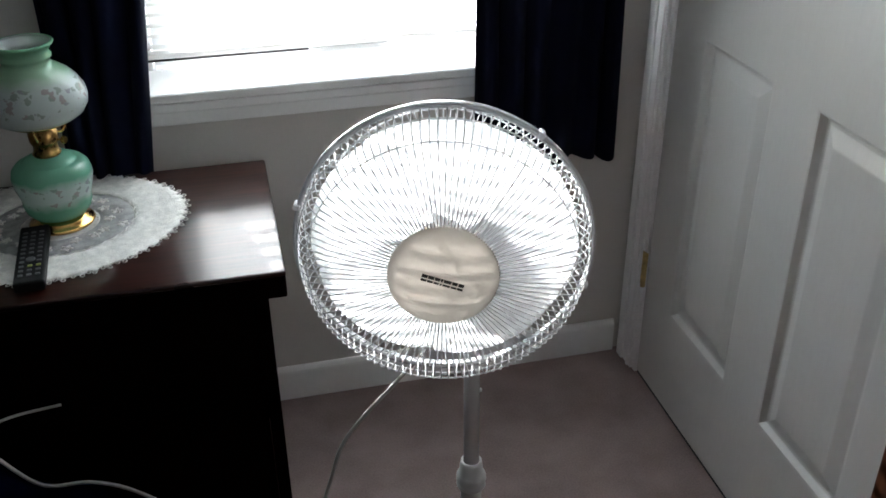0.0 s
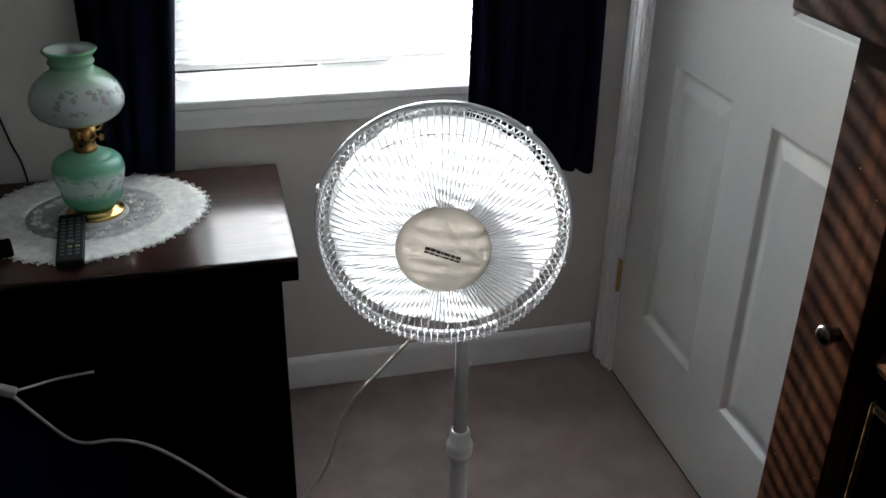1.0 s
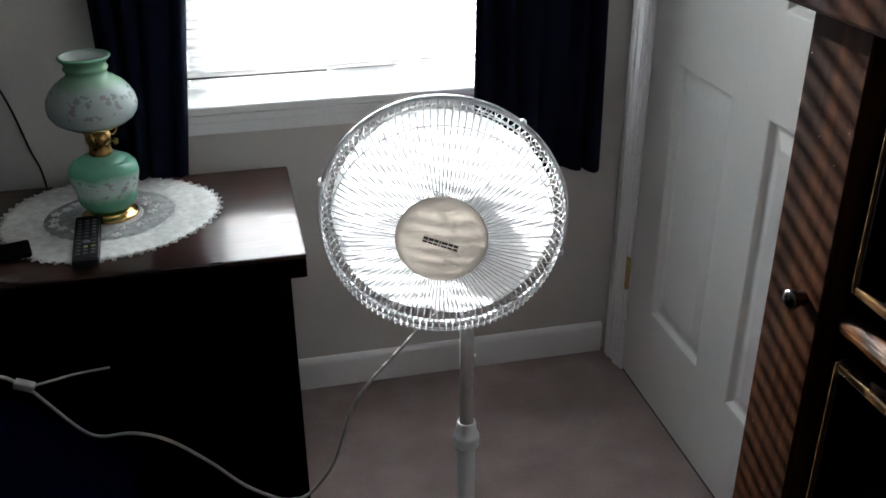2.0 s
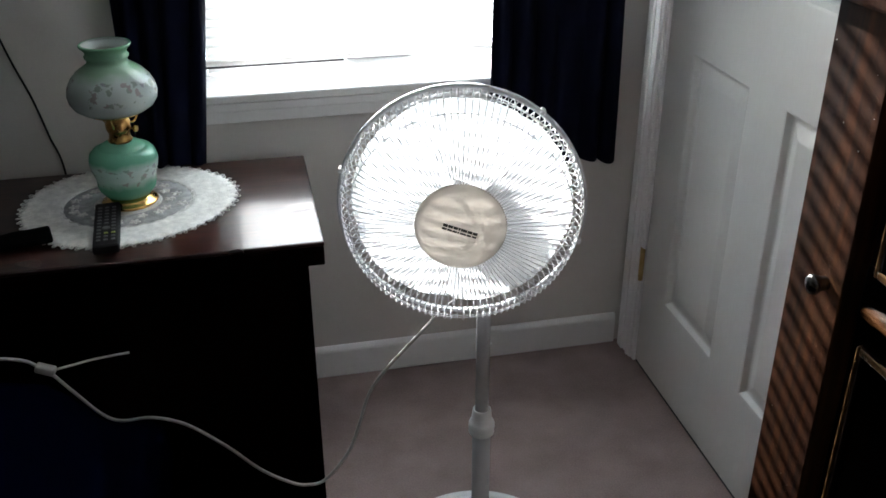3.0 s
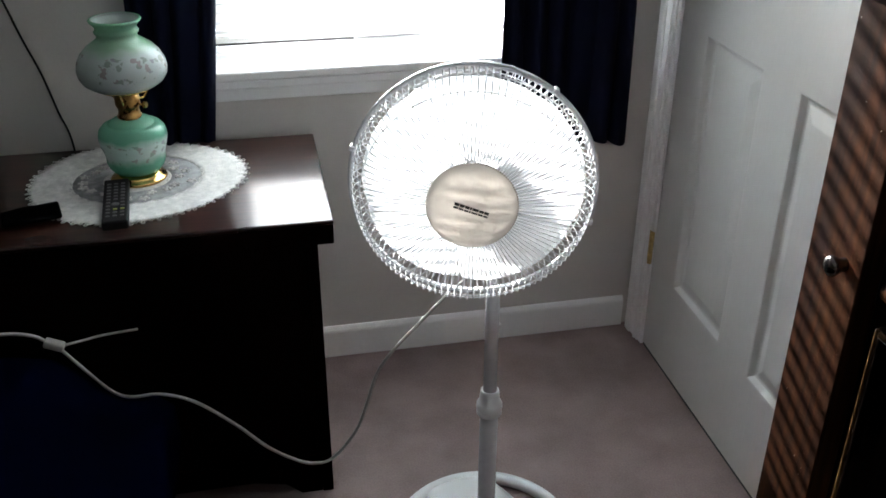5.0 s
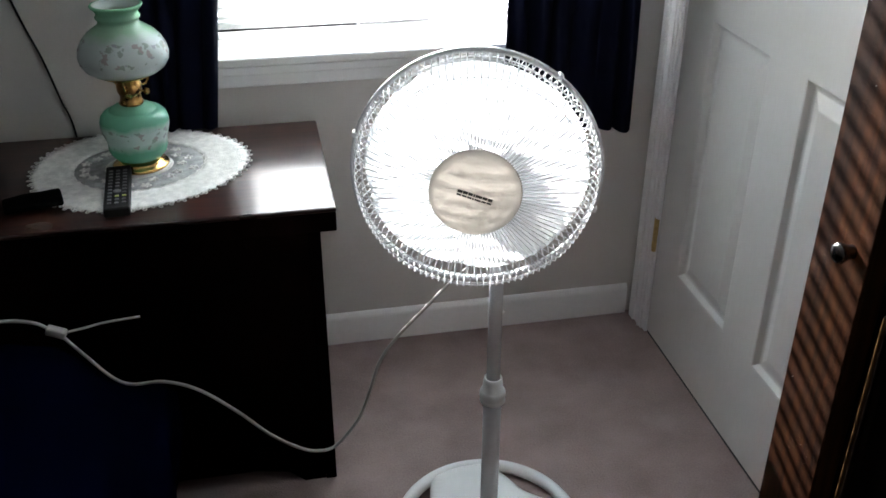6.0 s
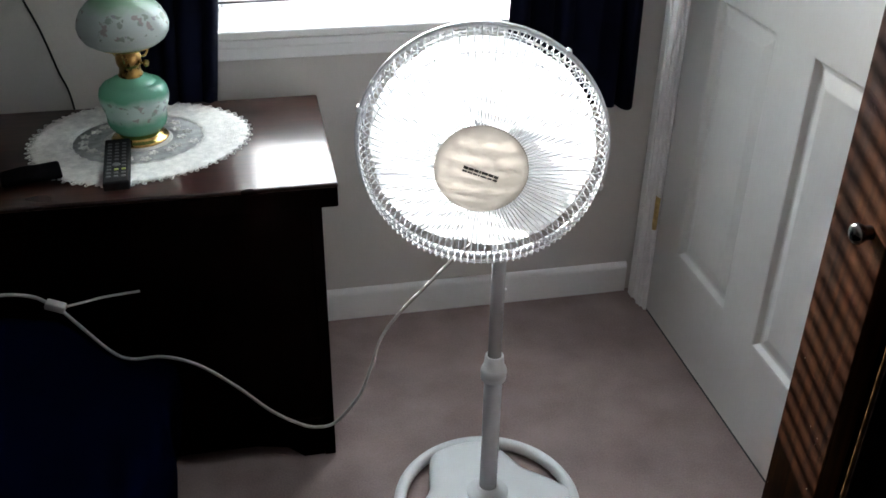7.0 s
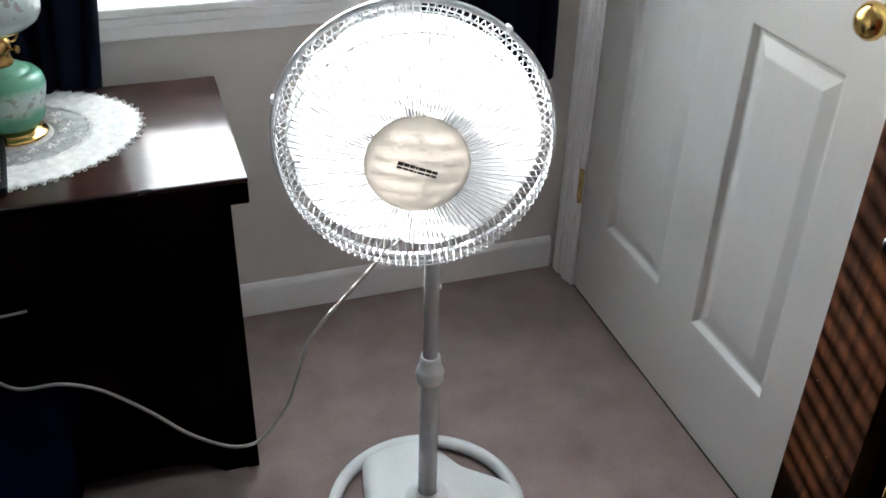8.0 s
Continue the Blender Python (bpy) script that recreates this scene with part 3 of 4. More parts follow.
def doily(cx, cy, r):
    """A round crocheted mat with a scalloped, holed edge and a worked grey band."""
    d = thing("doily", (cx, cy, DESK), "round white crocheted lace doily under the lamp", "doily")
    seg, z0 = 288, DESK + 0.0005

    def height(a, rr):
        return 0.0016 + 0.0008 * math.sin(a * 5 + rr * 40) * (rr / r) ** 2 + 0.0006 * noise.noise(Vector((math.cos(a) * rr * 60, math.sin(a) * rr * 60, 2.0)))

    def disc(rs, scallop, lift):
        bm = bmesh.new()
        top, low = [], []
        for k, rr in enumerate(rs):
            rt, rl = [], []
            for i in range(seg):
                a = 2 * math.pi * i / seg
                q = rr + (scallop * (abs(math.sin(a * 27)) - 0.5) + 0.3 * scallop * math.sin(a * 71) + 0.006 * math.sin(a * 3 + 1) if k == len(rs) - 1 and scallop else 0)
                x, y = cx + q * math.cos(a) * 1.0, cy + q * math.sin(a) * 0.94
                rt.append(bm.verts.new((x, y, z0 + lift + height(a, rr))))
                rl.append(bm.verts.new((x, y, z0 + lift * 0.5)))
            top.append(rt)
            low.append(rl)
        for g, flip in ((top, False), (low, True)):
            for p, q in zip(g, g[1:]):
                for i in range(seg):
                    j = (i + 1) % seg
                    bm.faces.new((p[i], p[j], q[j], q[i]))
        for k in (0, -1):
            for i in range(seg):
                j = (i + 1) % seg
                bm.faces.new((top[k][i], top[k][j], low[k][j], low[k][i]))
        return bm

    part("border", disc([r * f for f in (0.60, 0.66, 0.72, 0.78, 0.84, 0.90, 0.95, 1.0)], 0.007, 0.0008), LACE, d, "white scalloped border", True)
    part("worked_band", disc([r * f for f in (0.30, 0.40, 0.5, 0.62)], 0, 0.0002), LACE_GREY, d, "openwork band showing dark wood through", True)
    part("middle", disc([0.004, r * 0.16, r * 0.32], 0, 0.0006), LACE, d, "", True)
    rnd = random.Random(4)
    for k in range(22):
        a = 2 * math.pi * k / 22 + rnd.uniform(-0.06, 0.06)
        q = r * rnd.uniform(0.38, 0.54)
        x, y = cx + q * math.cos(a), cy + q * math.sin(a) * 0.94
        pts = []
        for i in range(48):
            b = 2 * math.pi * i / 48
            w = rnd.uniform(0.010, 0.0105) * (0.6 + 0.4 * math.cos(5 * b))
            pts.append((x + w * math.cos(b + a), y + w * math.sin(b + a), z0 + 0.0030))
        part("crochet_flower", tube(bmesh.new(), pts, 0.0013, 5, True), LACE, d, "", True)
    loop = part("picot", tube(bmesh.new(), [(0.0042 * math.cos(2 * math.pi * i / 14), 0.0032 * math.sin(2 * math.pi * i / 14), 0) for i in range(14)], 0.0009, 5, True), LACE, None, "", True)
    for k in range(108):
        a = 2 * math.pi * (k + rnd.uniform(-0.3, 0.3)) / 108
        q = r + 0.007 * (abs(math.sin(a * 27)) - 0.5) + 0.006 * math.sin(a * 3 + 1) + 0.0035
        o = loop if k == 0 else new("picot", loop.data)
        o.matrix_basis = pose(cx + q * math.cos(a), cy + q * math.sin(a) * 0.94, z0 + 0.0014, rnd.uniform(-10, 10), 0, math.degrees(a) + rnd.uniform(-40, 40))
        adopt(o, d)
    for k in range(2):
        q = r * (0.30, 0.61)[k]
        part("crochet_ridge", tube(bmesh.new(), [(cx + (q + 0.0025 * math.sin(i * 0.9)) * math.cos(2 * math.pi * i / 200), cy + 0.94 * (q + 0.0025 * math.sin(i * 0.9)) * math.sin(2 * math.pi * i / 200), z0 + 0.0027) for i in range(200)], 0.0011, 5, True), LACE, d, "", True)


doily(-0.393, 1.604, 0.209)


def table_lamp(cx, cy):
    z = DESK + 0.0035
    l = thing("table_lamp", (cx, cy, z), "green and white painted glass parlour lamp with brass fittings", "lamp")
    m = pose(cx, cy, 0)
    foot = [(0, z), (0.054, z), (0.056, z + 0.003), (0.053, z + 0.006), (0.046, z + 0.008), (0.044, z + 0.012), (0.040, z + 0.015), (0.034, z + 0.017), (0, z + 0.017)]
    part("foot", lathe(bmesh.new(), foot, m, 64), BRASS, l, "polished brass foot", True)
    font = [(0, 0.681), (0.034, 0.681), (0.046, 0.685), (0.054, 0.693), (0.0575, 0.702), (0.0575, 0.710), (0.0595, 0.718), (0.0640, 0.728), (0.0665, 0.738), (0.0660, 0.745), (0.0635, 0.753), (0.0565, 0.7595), (0.0480, 0.7625), (0.0455, 0.7622), (0.0440, 0.7640), (0.0360, 0.7685), (0.026, 0.7705), (0.022, 0.772), (0, 0.772)]
    font = [(r, 0.681 + (q - 0.681) * 1.25) for r, q in font]
    part("font", lathe(bmesh.new(), font, m, 64), FONT_GLASS, l, "green and white painted glass font", True)
    burner = [(0, 0.772), (0.022, 0.772), (0.024, 0.776), (0.021, 0.780), (0.020, 0.790), (0.022, 0.794), (0.024, 0.800), (0.024, 0.812), (0.021, 0.818), (0.018, 0.822), (0.018, 0.836), (0, 0.836)]
    burner = [(r, q + 0.0225) for r, q in burner]
    bn = part("burner", lathe(bmesh.new(), burner, m, 40), BRASS_OLD, l, "tarnished brass burner", True)
    part("wick_knob", lathe(bmesh.new(), [(0, 0.016), (0.006, 0.016), (0.007, 0.013), (0.006, 0.010), (0.002, 0.009), (0.002, 0)], pose(cx + 0.021, cy - 0.008, 0.822, 0, 90, -20), 16), BRASS, bn)
    part("shade_ring", lathe(bmesh.new(), [(0.046, 0.854), (0.050, 0.854), (0.051, 0.858), (0.050, 0.862), (0.046, 0.860)], m, 48, True), BRASS, l, "", True)
    for k in range(3):
        a = 2.1 * k + 0.4
        c, s = math.cos(a), math.sin(a)
        part("shade_arm", tube(bmesh.new(), spline([(cx + 0.019 * c, cy + 0.019 * s, 0.832), (cx + 0.033 * c, cy + 0.033 * s, 0.830), (cx + 0.048 * c, cy + 0.048 * s, 0.855)], 5), 0.0022, 8), BRASS, l, "", True)
    out = [(0.048, 0.826), (0.060, 0.829), (0.072, 0.838), (0.0795, 0.851), (0.0815, 0.865), (0.0790, 0.880), (0.0715, 0.895), (0.060, 0.909), (0.047, 0.919), (0.0385, 0.925), (0.0362, 0.930), (0.0362, 0.934), (0.0395, 0.938), (0.0400, 0.941), (0.0370, 0.945), (0.0372, 0.950), (0.0415, 0.956), (0.0455, 0.960), (0.0468, 0.963), (0.0455, 0.965)]
    out = [(r * 1.035, 0.858 + (q - 0.826) * 0.95) for r, q in out]
    inn = [(r - 0.003, h + 0.0005) for r, h in out[::-1]]
    part("shade", lathe(bmesh.new(), out + inn, m, 72, True), SHADE_GLASS, l, "mushroom glass shade, green rim and painted flowers", True)
    part("lining", lathe(bmesh.new(), [(r - 0.0034, q) for r, q in out[2:]] + [(r - 0.0042, q) for r, q in out[:1:-1]], m, 72, True), OPAL, l, "white inner face of the shade", True)


table_lamp(-0.389, 1.609)


def remote(cx, cy, turn):
    base = DESK + 0.004
    r = thing("remote_control", (cx, cy, base), "black television remote lying across the doily edge", "remote")
    m = pose(cx, cy, base, 0, 0, turn)

    def put(bm):
        bm.transform(m)
        return bm
    part("case", put(boxed(-0.0235, 0.0235, -0.098, 0.098, 0.0, 0.018, 0.004, 3)), BLACK, r)
    rnd = random.Random(2)
    for row in range(11):
        for col in range(3):
            if row in (3, 4) and col == 1:
                continue
            x, y = (col - 1) * 0.0130, -0.074 + row * 0.0145
            mt = KEY_GREEN if (row, col) in ((2, 1), (2, 2)) else RUBBER
            part("button", put(boxed(x - 0.0038, x + 0.0038, y - 0.0030, y + 0.0030, 0.0175, 0.0196, 0.0008, 1)), mt, r)
    part("direction_pad", put(lathe(bmesh.new(), [(0, 0.0200), (0.006, 0.0200), (0.0075, 0.019), (0.0075, 0.017)], pose(0, -0.0235, 0), 24)), RUBBER, r)


remote(-0.421, 1.470, 4.0)


def pouch():
    bm = boxed(-0.052, 0.052, -0.030, 0.030, 0.0, 0.011, 0.005, 3)
    bmesh.ops.subdivide_edges(bm, edges=bm.edges[:], cuts=2, use_grid_fill=True)
    for v in bm.verts:
        v.co.z += 0.003 * noise.noise(v.co * 40) * (v.co.z > 0.004)
    bm.transform(pose(-0.572, 1.456, DESK + 0.0045, 0, 0, 14))
    part("eyeglass_pouch", bm, FELT, None, "small black soft pouch on the doily edge", True, "pouch")


pouch()


def small_television():
    t = thing("television", (-0.85, 1.64, DESK), "small black television standing on the dark desk", "television")
    part("case", boxed(-1.08, -0.668, 1.625, 1.672, DESK + 0.014, DESK + 0.150, 0.006, 3), FELT, t)
    part("screen", boxed(-1.066, -0.682, 1.6205, 1.6245, DESK + 0.026, DESK + 0.140, 0.001, 1), BLACK, t)
    for x in (-0.98, -0.76):
        part("foot", boxed(x - 0.02, x + 0.02, 1.60, 1.70, DESK, DESK + 0.0138, 0.004, 2), FELT, t)


small_television()

# lamp cable on the wall
part("wall_cable", tube(bmesh.new(), spline([(-0.665, 1.862, 1.08), (-0.633, 1.862, 0.961), (-0.612, 1.862, 0.885), (-0.590, 1.862, 0.815), (-0.570, 1.862, 0.725), (-0.552, 1.862, 0.640), (-0.55, 1.862, 0.40), (-0.55, 1.862, 0.30)], 8), 0.0024, 8), BLACK, None, "thin black cable running down the wall", True, "cable")

# ---------------------------------------------------------------- pedestal fan
POLE = Vector((0.233, 1.135, 0.0))
AIM = Vector((-0.245, -0.97, 0.0)).normalized()
HEAD = Vector((0.159, 1.000, 0.873))
SIDE = Vector((0, 0, 1)).cross(AIM).normalized()
HEAD_POSE = Matrix.Translation(HEAD) @ Matrix((SIDE, AIM.cross(SIDE), AIM)).transposed().to_4x4() @ Matrix.Scale(1.078, 4)


def pedestal_fan():
    f = thing("pedestal_fan", tuple(POLE), "white pedestal fan with wire guard and beige badge, standing on carpet", "fan")
    m = Matrix.Translation(POLE)
    # base: a ring with a three-armed plate inside
    part("base_rim", lathe(bmesh.new(), [(0.191 + 0.013 * math.cos(2 * math.pi * k / 14) - 0.013, 0.014 + 0.014 * math.sin(2 * math.pi * k / 14)) for k in range(14)], m, 96, True), FAN_WHITE, f, "", True)
    bm = bmesh.new()
    top, low = [], []
    n, rad = 120, 7
    for j in range(rad + 1):
        rt, rl = [], []
        for i in range(n):
            a = 2 * math.pi * i / n
            off = abs((math.degrees(a) + 22 + 60) % 120 - 60)
            edge = 0.179 if off < 20 else 0.120 + 0.059 * ((60 - off) / 40) ** 1.7
            q = 0.022 + (edge - 0.022) * j / rad
            h = 0.030 + 0.014 * max(0, 1 - q / 0.18) ** 1.5 - (0.010 if j == rad else 0)
            rt.append(bm.verts.new(m @ Vector((q * math.cos(a), q * math.sin(a), h))))
            rl.append(bm.verts.new(m @ Vector((q * math.cos(a), q * math.sin(a), 0.006))))
        top.append(rt)
        low.append(rl)
    for g in (top, low):
        for p, q in zip(g, g[1:]):
            for i in range(n):
                bm.faces.new((p[i], p[(i + 1) % n], q[(i + 1) % n], q[i]))
    for k in (0, -1):
        for i in range(n):
            bm.faces.new((top[k][i], top[k][(i + 1) % n], low[k][(i + 1) % n], low[k][i]))
    part("base_plate", bm, FAN_WHITE, f, "", True)
    part("base_socket", lathe(bmesh.new(), [(0.042, 0.036), (0.042, 0.044), (0.038, 0.048), (0.0225, 0.052), (0.0215, 0.060), (0.0185, 0.063), (0.0185, 0.036)], m, 40), FAN_WHITE, f, "", True)
    part("lower_pole", lathe(bmesh.new(), [(0, 0.03), (0.0172, 0.03), (0.0172, 0.345), (0, 0.345)], m, 40), FAN_POLE, f, "", True)
    part("collar", lathe(bmesh.new(), [(0, 0.332), (0.0188, 0.332), (0.0232, 0.334), (0.0240, 0.337), (0.0232, 0.341), (0.0226, 0.343), (0.0240, 0.346), (0.0246, 0.350), (0.0242, 0.356), (0.0226, 0.360), (0.0196, 0.363), (0.0180, 0.380), (0.0170, 0.387), (0.0148, 0.389), (0.0140, 0.386), (0, 0.386)], m, 40), FAN_WHITE, f, "ridged white plastic collar", True)
    up = part("upper_pole", lathe(bmesh.new(), [(0, 0.37), (0.0126, 0.37), (0.0126, 0.74), (0, 0.74)], m, 36), FAN_POLE, f, "", True)
    part("pole_pin", lathe(bmesh.new(), [(0, 0.004), (0.003, 0.0035), (0.004, 0.0)], pose(POLE.x + 0.0118, POLE.y - 0.003, 0.530, 0, 90, -15), 12), FAN_WIRE, up)
    # control box and neck
    back = HEAD - AIM * 0.15
    part("control_box", boxed(POLE.x - 0.034, POLE.x + 0.034, POLE.y - 0.028, POLE.y + 0.034, 0.655, 0.745, 0.010, 3), FAN_WHITE, f)
    part("neck", tube(bmesh.new(), spline([(POLE.x, POLE.y, 0.735), (POLE.x - 0.002, POLE.y, 0.78), tuple(HEAD - AIM * 0.145 + Vector((0, 0, -0.02)))], 6), 0.020, 20), FAN_WHITE, f, "", True)
    # head, turned about its own axis
    h = HEAD_POSE
    motor = [(0, -0.185), (0.030, -0.184), (0.046, -0.176), (0.054, -0.160), (0.057, -0.120), (0.058, -0.080), (0.054, -0.070), (0, -0.069)]
    mo = part("motor_housing", lathe(bmesh.new(), motor, h, 48), FAN_WHITE, f, "", True)
    part("swing_knob", lathe(bmesh.new(), [(0, 0.024), (0.006, 0.024), (0.007, 0.018), (0.004, 0.008), (0.004, 0)], pose(back.x, back.y, HEAD.z + 0.054), 20), FAN_WHITE, mo, "", True)
    part("blade_hub", lathe(bmesh.new(), [(0, 0.022), (0.022, 0.020), (0.032, 0.010), (0.034, -0.030), (0.030, -0.034), (0, -0.034)], h, 40), FAN_BLADE, f, "", True)
    blades = 5
    for b in range(blades):
        bm = bmesh.new()
        nu, nv = 14, 10
        fr, bk = [], []
        for i in range(nu + 1):
            u = i / nu
            rr = 0.030 + 0.124 * u
            span = radians(74 + 4 * min(1, u / 0.3))
            a0 = 2 * math.pi * b / blades + radians(16) * u
            rf, rb = [], []
            for k in range(nv + 1):
                v = k / nv - 0.5
                rnd_tip = 0.004 * (2 * v) ** 4 * u
                a = a0 + span * v
                z = -0.008 - 0.018 * v * (1 - 0.35 * u) + 0.006 * (1 - 4 * v * v)
                q = rr - rnd_tip
                rf.append(bm.verts.new(h @ Vector((q * math.cos(a), q * math.sin(a), z + 0.0008))))
                rb.append(bm.verts.new(h @ Vector((q * math.cos(a), q * math.sin(a), z - 0.0008))))
            fr.append(rf)
            bk.append(rb)
        for i in range(nu):
            for k in range(nv):
                bm.faces.new((fr[i][k], fr[i][k + 1], fr[i + 1][k + 1], fr[i + 1][k]))
                bm.faces.new((bk[i][k], bk[i + 1][k], bk[i + 1][k + 1], bk[i][k + 1]))
        for i in range(nu):
            for k in (0, nv):
                bm.faces.new((fr[i][k], fr[i + 1][k], bk[i + 1][k], bk[i][k]))
        for k in range(nv):
            for i in (0, nu):
                bm.faces.new((fr[i][k], fr[i][k + 1], bk[i][k + 1], bk[i][k]))
        part("blade", bm, FAN_BLADE, f, "translucent white plastic blade", True)
    # wire guards
    R = 0.171

    def ring(bm, r, z, thick, seg=6):
        return tube(bm, [h @ Vector((r * math.cos(2 * math.pi * i / 120), r * math.sin(2 * math.pi * i / 120), z)) for i in range(120)], thick, seg, True)

    spokes = 110

    def guard(name, label, run, rings, offset):
        g = part(name, ring(bmesh.new(), *rings[0]), FAN_WIRE, f, label, True)
        for hoop in rings[1:]:
            part("hoop", ring(bmesh.new(), *hoop), FAN_WIRE, g, "", True)
        first = part("spoke", tube(bmesh.new(), [Vector((r, 0, z)) for r, z in run], 0.00080, 5), FAN_WIRE, None, "", True)
        for i in range(spokes):
            o = first if i == 0 else new("spoke", first.data)
            o.matrix_basis = h @ pose(0, 0, 0, 0, 0, 360 * (i + offset) / spokes)
            adopt(o, g)

    guard("front_guard", "white enamelled wire front guard", [(0.056, 0.070), (0.090, 0.068), (0.125, 0.063), (0.149, 0.055), (0.160, 0.042), (0.165, 0.022), (0.168, 0.002)], ((0.1505, 0.0525, 0.0010), (0.1645, 0.0240, 0.0011), (R - 0.003, 0.002, 0.0017)), 0)
    guard("rear_guard", "white enamelled wire rear guard", [(0.056, -0.064), (0.100, -0.062), (0.140, -0.054), (0.158, -0.040), (0.167, -0.020), (0.1685, -0.004)], ((0.145, -0.053, 0.0011), (0.164, -0.030, 0.0011), (0.056, -0.0645, 0.0015)), 0.5)
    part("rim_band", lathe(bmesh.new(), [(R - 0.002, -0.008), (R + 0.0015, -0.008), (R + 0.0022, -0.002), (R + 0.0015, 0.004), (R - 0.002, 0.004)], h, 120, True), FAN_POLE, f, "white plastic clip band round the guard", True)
    for a in (163, 342, 52):
        ca, sa = math.cos(radians(a)), math.sin(radians(a))
        bmc = boxed(-0.004, 0.004, -0.003, 0.005, -0.008, 0.006, 0.0015, 1)
        bmc.transform(h @ Matrix.Translation((R * ca, R * sa, 0)) @ pose(0, 0, 0, 0, 0, a - 90))
        part("guard_clip", bmc, FAN_WIRE, f)
    badge = [(0, 0.0835), (0.020, 0.0830), (0.038, 0.0810), (0.052, 0.0770), (0.0595, 0.0725), (0.0615, 0.0695), (0.0605, 0.0670), (0.0588, 0.0719), (0.0515, 0.0764), (0.0378, 0.0803), (0.020, 0.0823), (0, 0.0828)]
    bd = part("badge", lathe(bmesh.new(), badge, h, 64), FAN_BADGE, f, "beige plastic badge striped by sunlight", True)
    # brand mark: two rows of plain dark bars on a slant
    bm = bmesh.new()
    x = -0.0245
    for wdt in (0.0062, 0.0062, 0.0056, 0.0022, 0.0082, 0.0060, 0.0060):
        for v0, v1 in ((-0.0040, -0.0016), (0.0004, 0.0040)):
            box(bm, x, x + wdt, v0, v1, 0.0822, 0.0838)
        x += wdt + 0.0011
    bm.transform(h @ MARK)
    part("brand_mark", bm, INK, bd, "dark printed mark")


# the badge is turned so that its print slants
MARK = pose(0, 0.000, 0, 0, 0, -18)
pedestal_fan()

# ---------------------------------------------------------------- fan cord and plugs
run = [(0.226, 1.160, 0.660), (0.200, 1.160, 0.625), (0.158, 1.160, 0.589), (0.107, 1.155, 0.540), (0.055, 1.155, 0.484), (0.025, 1.155, 0.438), (0.005, 1.150, 0.381), (-0.018, 1.150, 0.319), (-0.063, 1.150, 0.262), (-0.098, 1.150, 0.254), (-0.131, 1.155, 0.263), (-0.181, 1.165, 0.294), (-0.236, 1.175, 0.349), (-0.300, 1.185, 0.401), (-0.358, 1.195, 0.420), (-0.413, 1.205, 0.415), (-0.445, 1.212, 0.429), (-0.485, 1.220, 0.477), (-0.520, 1.230, 0.519)]
cord = thing("fan_cord", (-0.098, 1.15, 0.25), "white fan cord sagging from fan to the bed corner", "power cord")
part("cable", tube(bmesh.new(), spline(run, 8), 0.0030, 10), CORD, cord, "", True)
bm = boxed(-0.017, 0.017, -0.009, 0.009, -0.007, 0.007, 0.003, 2)
bm.transform(pose(-0.526, 1.232, 0.524, 0, 20, -8))
part("plug", bm, CORD, cord, "white plug body", True)
ext = thing("extension_cord", (-0.6, 1.22, 0.55), "white extension cord lying along the quilt edge", "power cord")
part("cable", tube(bmesh.new(), spline([(-1.00, 1.19, 0.538), (-0.80, 1.205, 0.552), (-0.66, 1.215, 0.561), (-0.60, 1.225, 0.560), (-0.560, 1.235, 0.545), (-0.538, 1.235, 0.530)], 8), 0.0032, 10), CORD, ext, "", True)
part("cable", tube(bmesh.new(), spline([(-0.512, 1.240, 0.516), (-0.485, 1.265, 0.506), (-0.455, 1.285, 0.500), (-0.395, 1.300, 0.496)], 8), 0.0024, 10), CORD, ext, "", True)


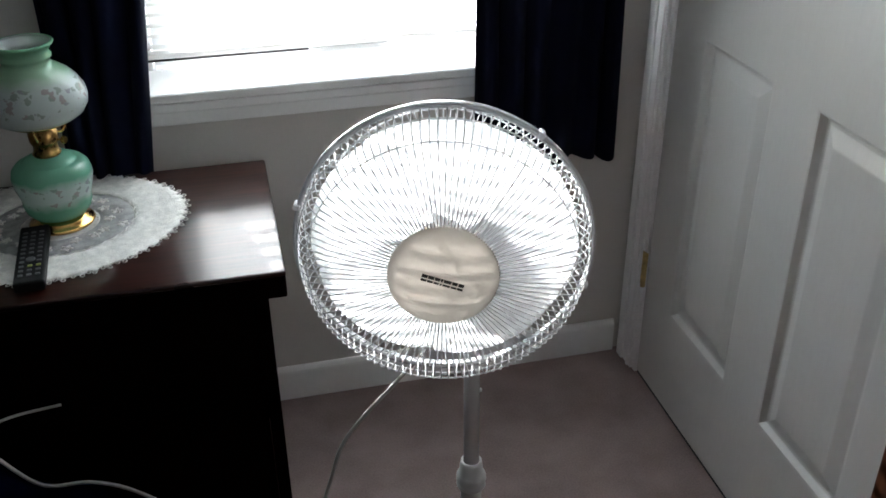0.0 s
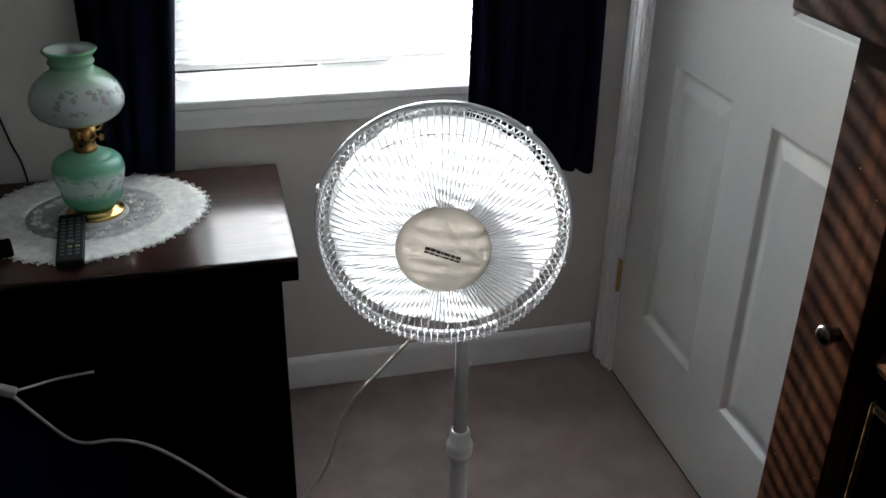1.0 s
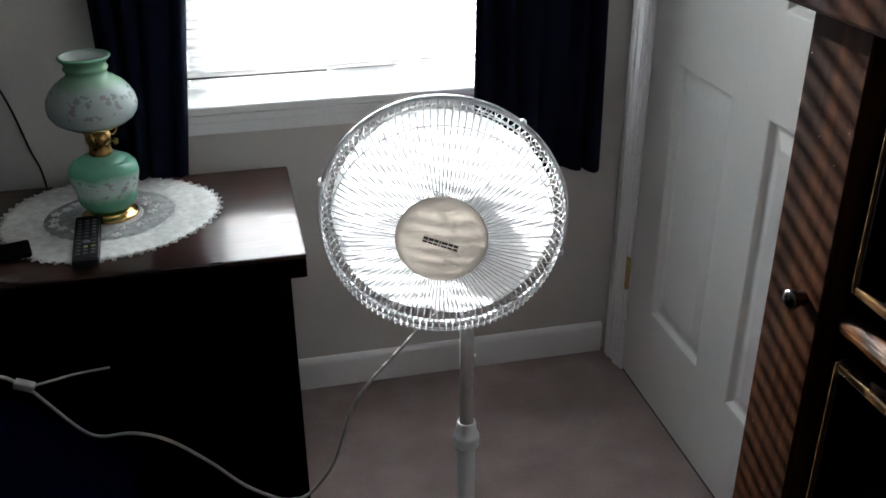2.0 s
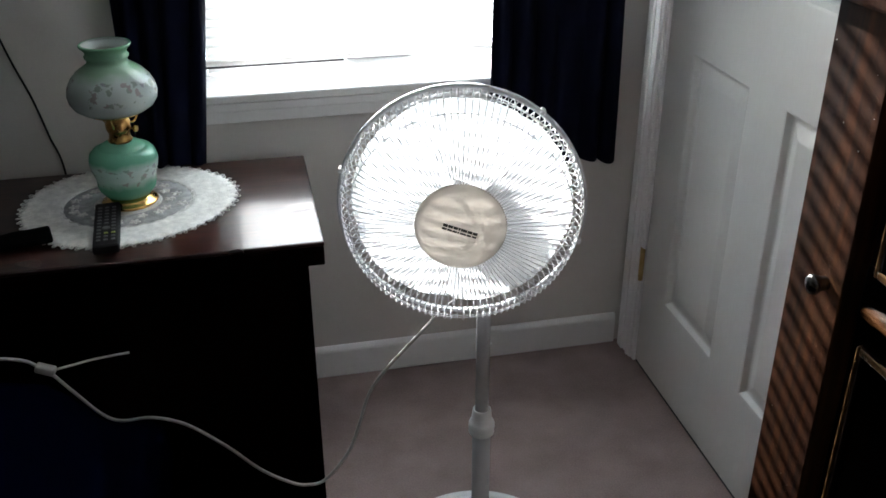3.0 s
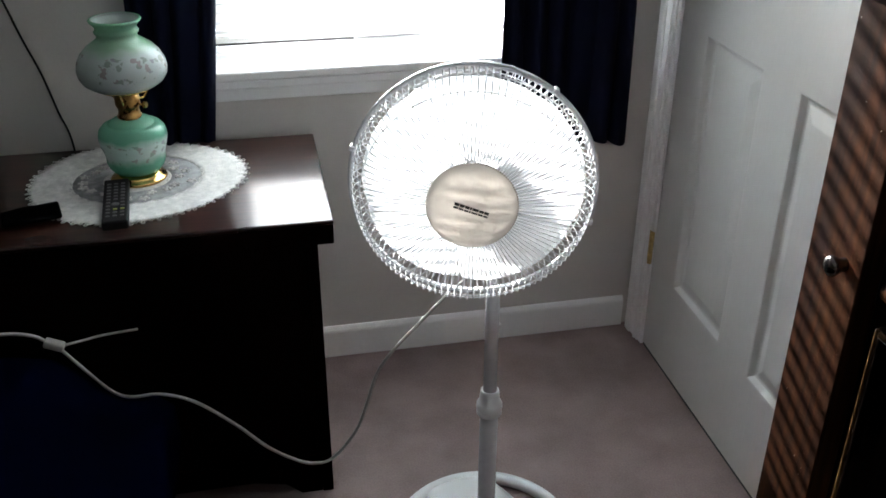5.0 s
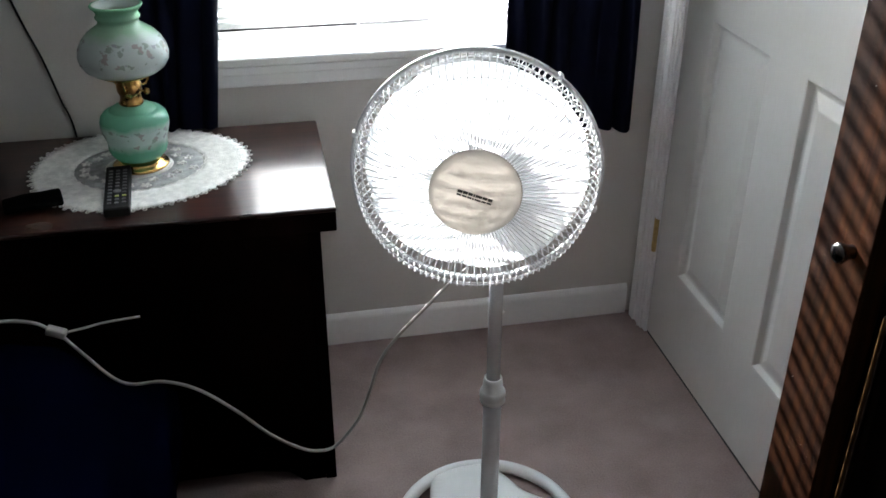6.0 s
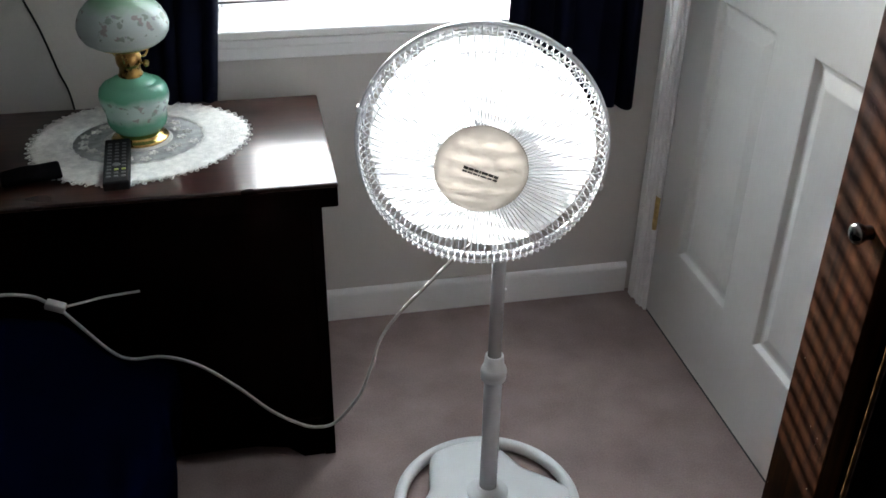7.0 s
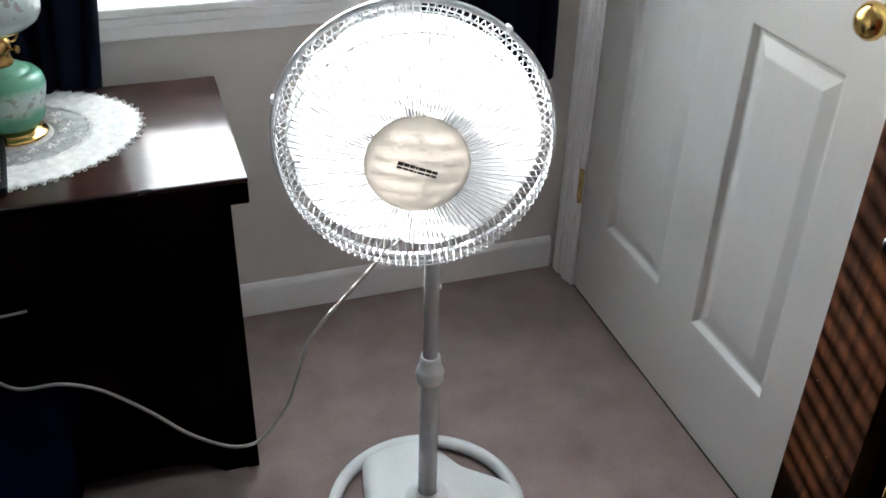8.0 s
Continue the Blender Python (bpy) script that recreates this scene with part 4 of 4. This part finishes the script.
# ---------------------------------------------------------------- bed corner
def bed():
    b = thing("bed", (-1.1, 0.2, 0), "bed made with a dark navy quilt hanging over its side", "bed")
    part("mattress", boxed(-1.80, -0.60, -0.90, 1.16, 0.22, 0.465, 0.04, 3), SHEET, b)
    part("box_base", boxed(-1.78, -0.62, -0.88, 1.16, 0.03, 0.22, 0.01), SHEET, b)
    for x in (-1.72, -0.67):
        for y in (-0.83, 1.10):
            part("foot", boxed(x - 0.03, x + 0.03, y - 0.03, y + 0.03, 0, 0.03, 0.004), BLACK, b)
    bm = bmesh.new()
    prof = [(0.0, 0.575), (0.30, 0.588), (0.60, 0.592), (0.90, 0.596), (1.08, 0.592), (1.16, 0.572), (1.20, 0.535), (1.235, 0.490), (1.270, 0.466), (1.315, 0.460), (1.340, 0.435), (1.342, 0.36), (1.325, 0.22), (1.305, 0.10), (1.30, 0.06)]
    ny = 90
    top, low = [], []
    for j in range(ny + 1):
        v = j / ny
        y = -0.95 + 2.19 * v
        rt, rl = [], []
        end = max(0, (v - 0.965) / 0.035)
        for k, (d, z) in enumerate(prof):
            fold = 0.012 * math.sin(y * 24 + z * 9) * (z < 0.5) * min(1, (0.52 - z) * 4) + 0.008 * noise.noise(Vector((d * 6, y * 6, z * 6)))
            puff = 0.006 * math.sin(y * 15) * math.sin(d * 15) * (z > 0.5)
            x = -1.69 + d + fold
            p = Vector((x, y, z * 0.90 + puff - 0.03 * end ** 2))
            rt.append(bm.verts.new(p))
            rl.append(bm.verts.new(p + Vector((-0.006 if z < 0.53 else 0, 0, -0.012 if z >= 0.53 else 0))))
        top.append(rt)
        low.append(rl)
    for g in (top, low):
        for p, q in zip(g, g[1:]):
            for k in range(len(prof) - 1):
                bm.faces.new((p[k], p[k + 1], q[k + 1], q[k]))
    for k in range(len(prof) - 1):
        for j in (0, -1):
            bm.faces.new((top[j][k], top[j][k + 1], low[j][k + 1], low[j][k]))
    for j in range(ny):
        for k in (0, -1):
            bm.faces.new((top[j][k], top[j + 1][k], low[j + 1][k], low[j][k]))
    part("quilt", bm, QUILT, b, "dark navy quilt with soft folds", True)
    bm = bmesh.new()
    rows = []
    for i in range(31):
        u = i / 30
        x = -1.79 + 1.25 * u
        rows.append([bm.verts.new((x + (0.07 * (0.55 - z) * -2 * (u > 0.9)), 1.238 + 0.010 * math.sin(x * 22) * (0.55 - z) * 2 + dy, z)) for dy, z in ((0, 0.495), (0.004, 0.43), (0.006, 0.31), (0.004, 0.18), (0.0, 0.05))])
    for p, q in zip(rows, rows[1:]):
        for k in range(4):
            bm.faces.new((p[k], p[k + 1], q[k + 1], q[k]))
    bmesh.ops.solidify(bm, geom=bm.faces[:], thickness=0.006)
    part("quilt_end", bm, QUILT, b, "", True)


bed()


# ---------------------------------------------------------------- wooden cabinet
def cabinet():
    fx, far, near, dep, h = 0.321, 0.411, -0.61, 0.815, 1.303
    c = thing("wooden_cabinet", (0.57, -0.10, 0), "dark stained wooden cabinet striped by blind-filtered sunlight", "cabinet")
    part("body", boxed(fx + 0.022, dep, near, far, 0.0, h - 0.004), OAK_SHADED, c)
    for y0, y1 in ((far - 0.076, far), (near, near + 0.076)):
        part("stile", boxed(fx, fx + 0.0215, y0, y1, 0.0, h - 0.004, 0.002), OAK, c, "upright edge board with specks and wear")
    part("end_board", boxed(fx + 0.022, dep, far + 0.0002, far + 0.004, 0.0, h - 0.004), OAK, c)
    for z0, z1 in ((0.0, 0.10), (0.385, 0.415), (0.705, 0.735), (1.045, 1.100), (1.266, h - 0.004)):
        part("rail", boxed(fx + 0.017, fx + 0.0215, near + 0.0765, far - 0.0765, z0, z1, 0.002), OAK_SHADED, c)
    part("bead", tube(bmesh.new(), [(fx + 0.015, near + 0.0765, 1.070), (fx + 0.015, 0.316, 1.070)], 0.0105, 16), BEAD, c, "rounded glossy bead between the drawers", True)
    for z0, z1 in ((0.105, 0.380), (0.420, 0.700), (0.740, 1.042), (1.105, 1.262)):
        bm = bmesh.new()
        loops = []
        y0, y1 = near + 0.100, far - 0.104
        for inset, x in ((0.0, fx + 0.0215), (0.0, fx + 0.0058), (0.007, fx + 0.0058), (0.008, fx + 0.012), (0.020, fx + 0.017), (0.026, fx + 0.018)):
            loops.append([bm.verts.new((x, y, z)) for y, z in ((y0 + inset, z0 + inset), (y1 - inset, z0 + inset), (y1 - inset, z1 - inset), (y0 + inset, z1 - inset))])
        for a, b in zip(loops, loops[1:]):
            for i in range(4):
                bm.faces.new((a[i], a[(i + 1) % 4], b[(i + 1) % 4], b[i]))
        bm.faces.new(loops[-1])
        bm.faces.new(loops[0][::-1])
        d = part("drawer_front", bm, OAK_SHADED, c, "drawer front in shade-darkened wood with raised moulded border")
        # thin border that carries the painted edge glint
        bm = bmesh.new()
        t = 0.007
        for a0, a1, b0, b1 in ((y1 - 0.003, y1, z0, z1), (y0, y0 + 0.004, z0, z1), (y0 + 0.004, y1 - 0.004, z1 - t, z1), (y0 + 0.004, y1 - 0.004, z0, z0 + t)):
            box(bm, fx + 0.0015, fx + 0.0055, a0, a1, b0, b1, 0.0014, 2)
        part("moulding", bm, GLINT_BROWN, d, "narrow edge moulding, golden-brown as if catching the sun")
    part("latch_knob", lathe(bmesh.new(), [(0, 0.017), (0.005, 0.0168), (0.0082, 0.0150), (0.0092, 0.012), (0.0080, 0.009), (0.0062, 0.005), (0.0060, 0.0)], pose(fx, 0.358, 1.072, 0, -90, 0), 24), NICKEL, c, "small worn metal knob with a bright glint", True)
    # tiny flecks of paint on the upright board
    bm = bmesh.new()
    pick = random.Random(31)
    for _ in range(26):
        y, z, w = pick.uniform(far - 0.072, far - 0.004), pick.uniform(0.25, h - 0.03), pick.choice((0.00015, 0.0002, 0.0003, 0.0004))
        box(bm, fx - 0.0003, fx + 0.0004, y - w, y + w, z - w, z + w * pick.uniform(1, 1.8), 0, 1)
    part("paint_flecks", bm, SHEET, c, "tiny pale paint flecks")
    bm = bmesh.new()
    box(bm, fx - 0.010, dep, near - 0.06, far + 0.078, h - 0.003, h + 0.046, 0.004, 3)
    box(bm, fx - 0.016, dep, near - 0.066, far + 0.084, h + 0.0465, h + 0.066, 0.006, 3)
    part("cornice", bm, OAK, c, "thick overhanging moulded top")


cabinet()
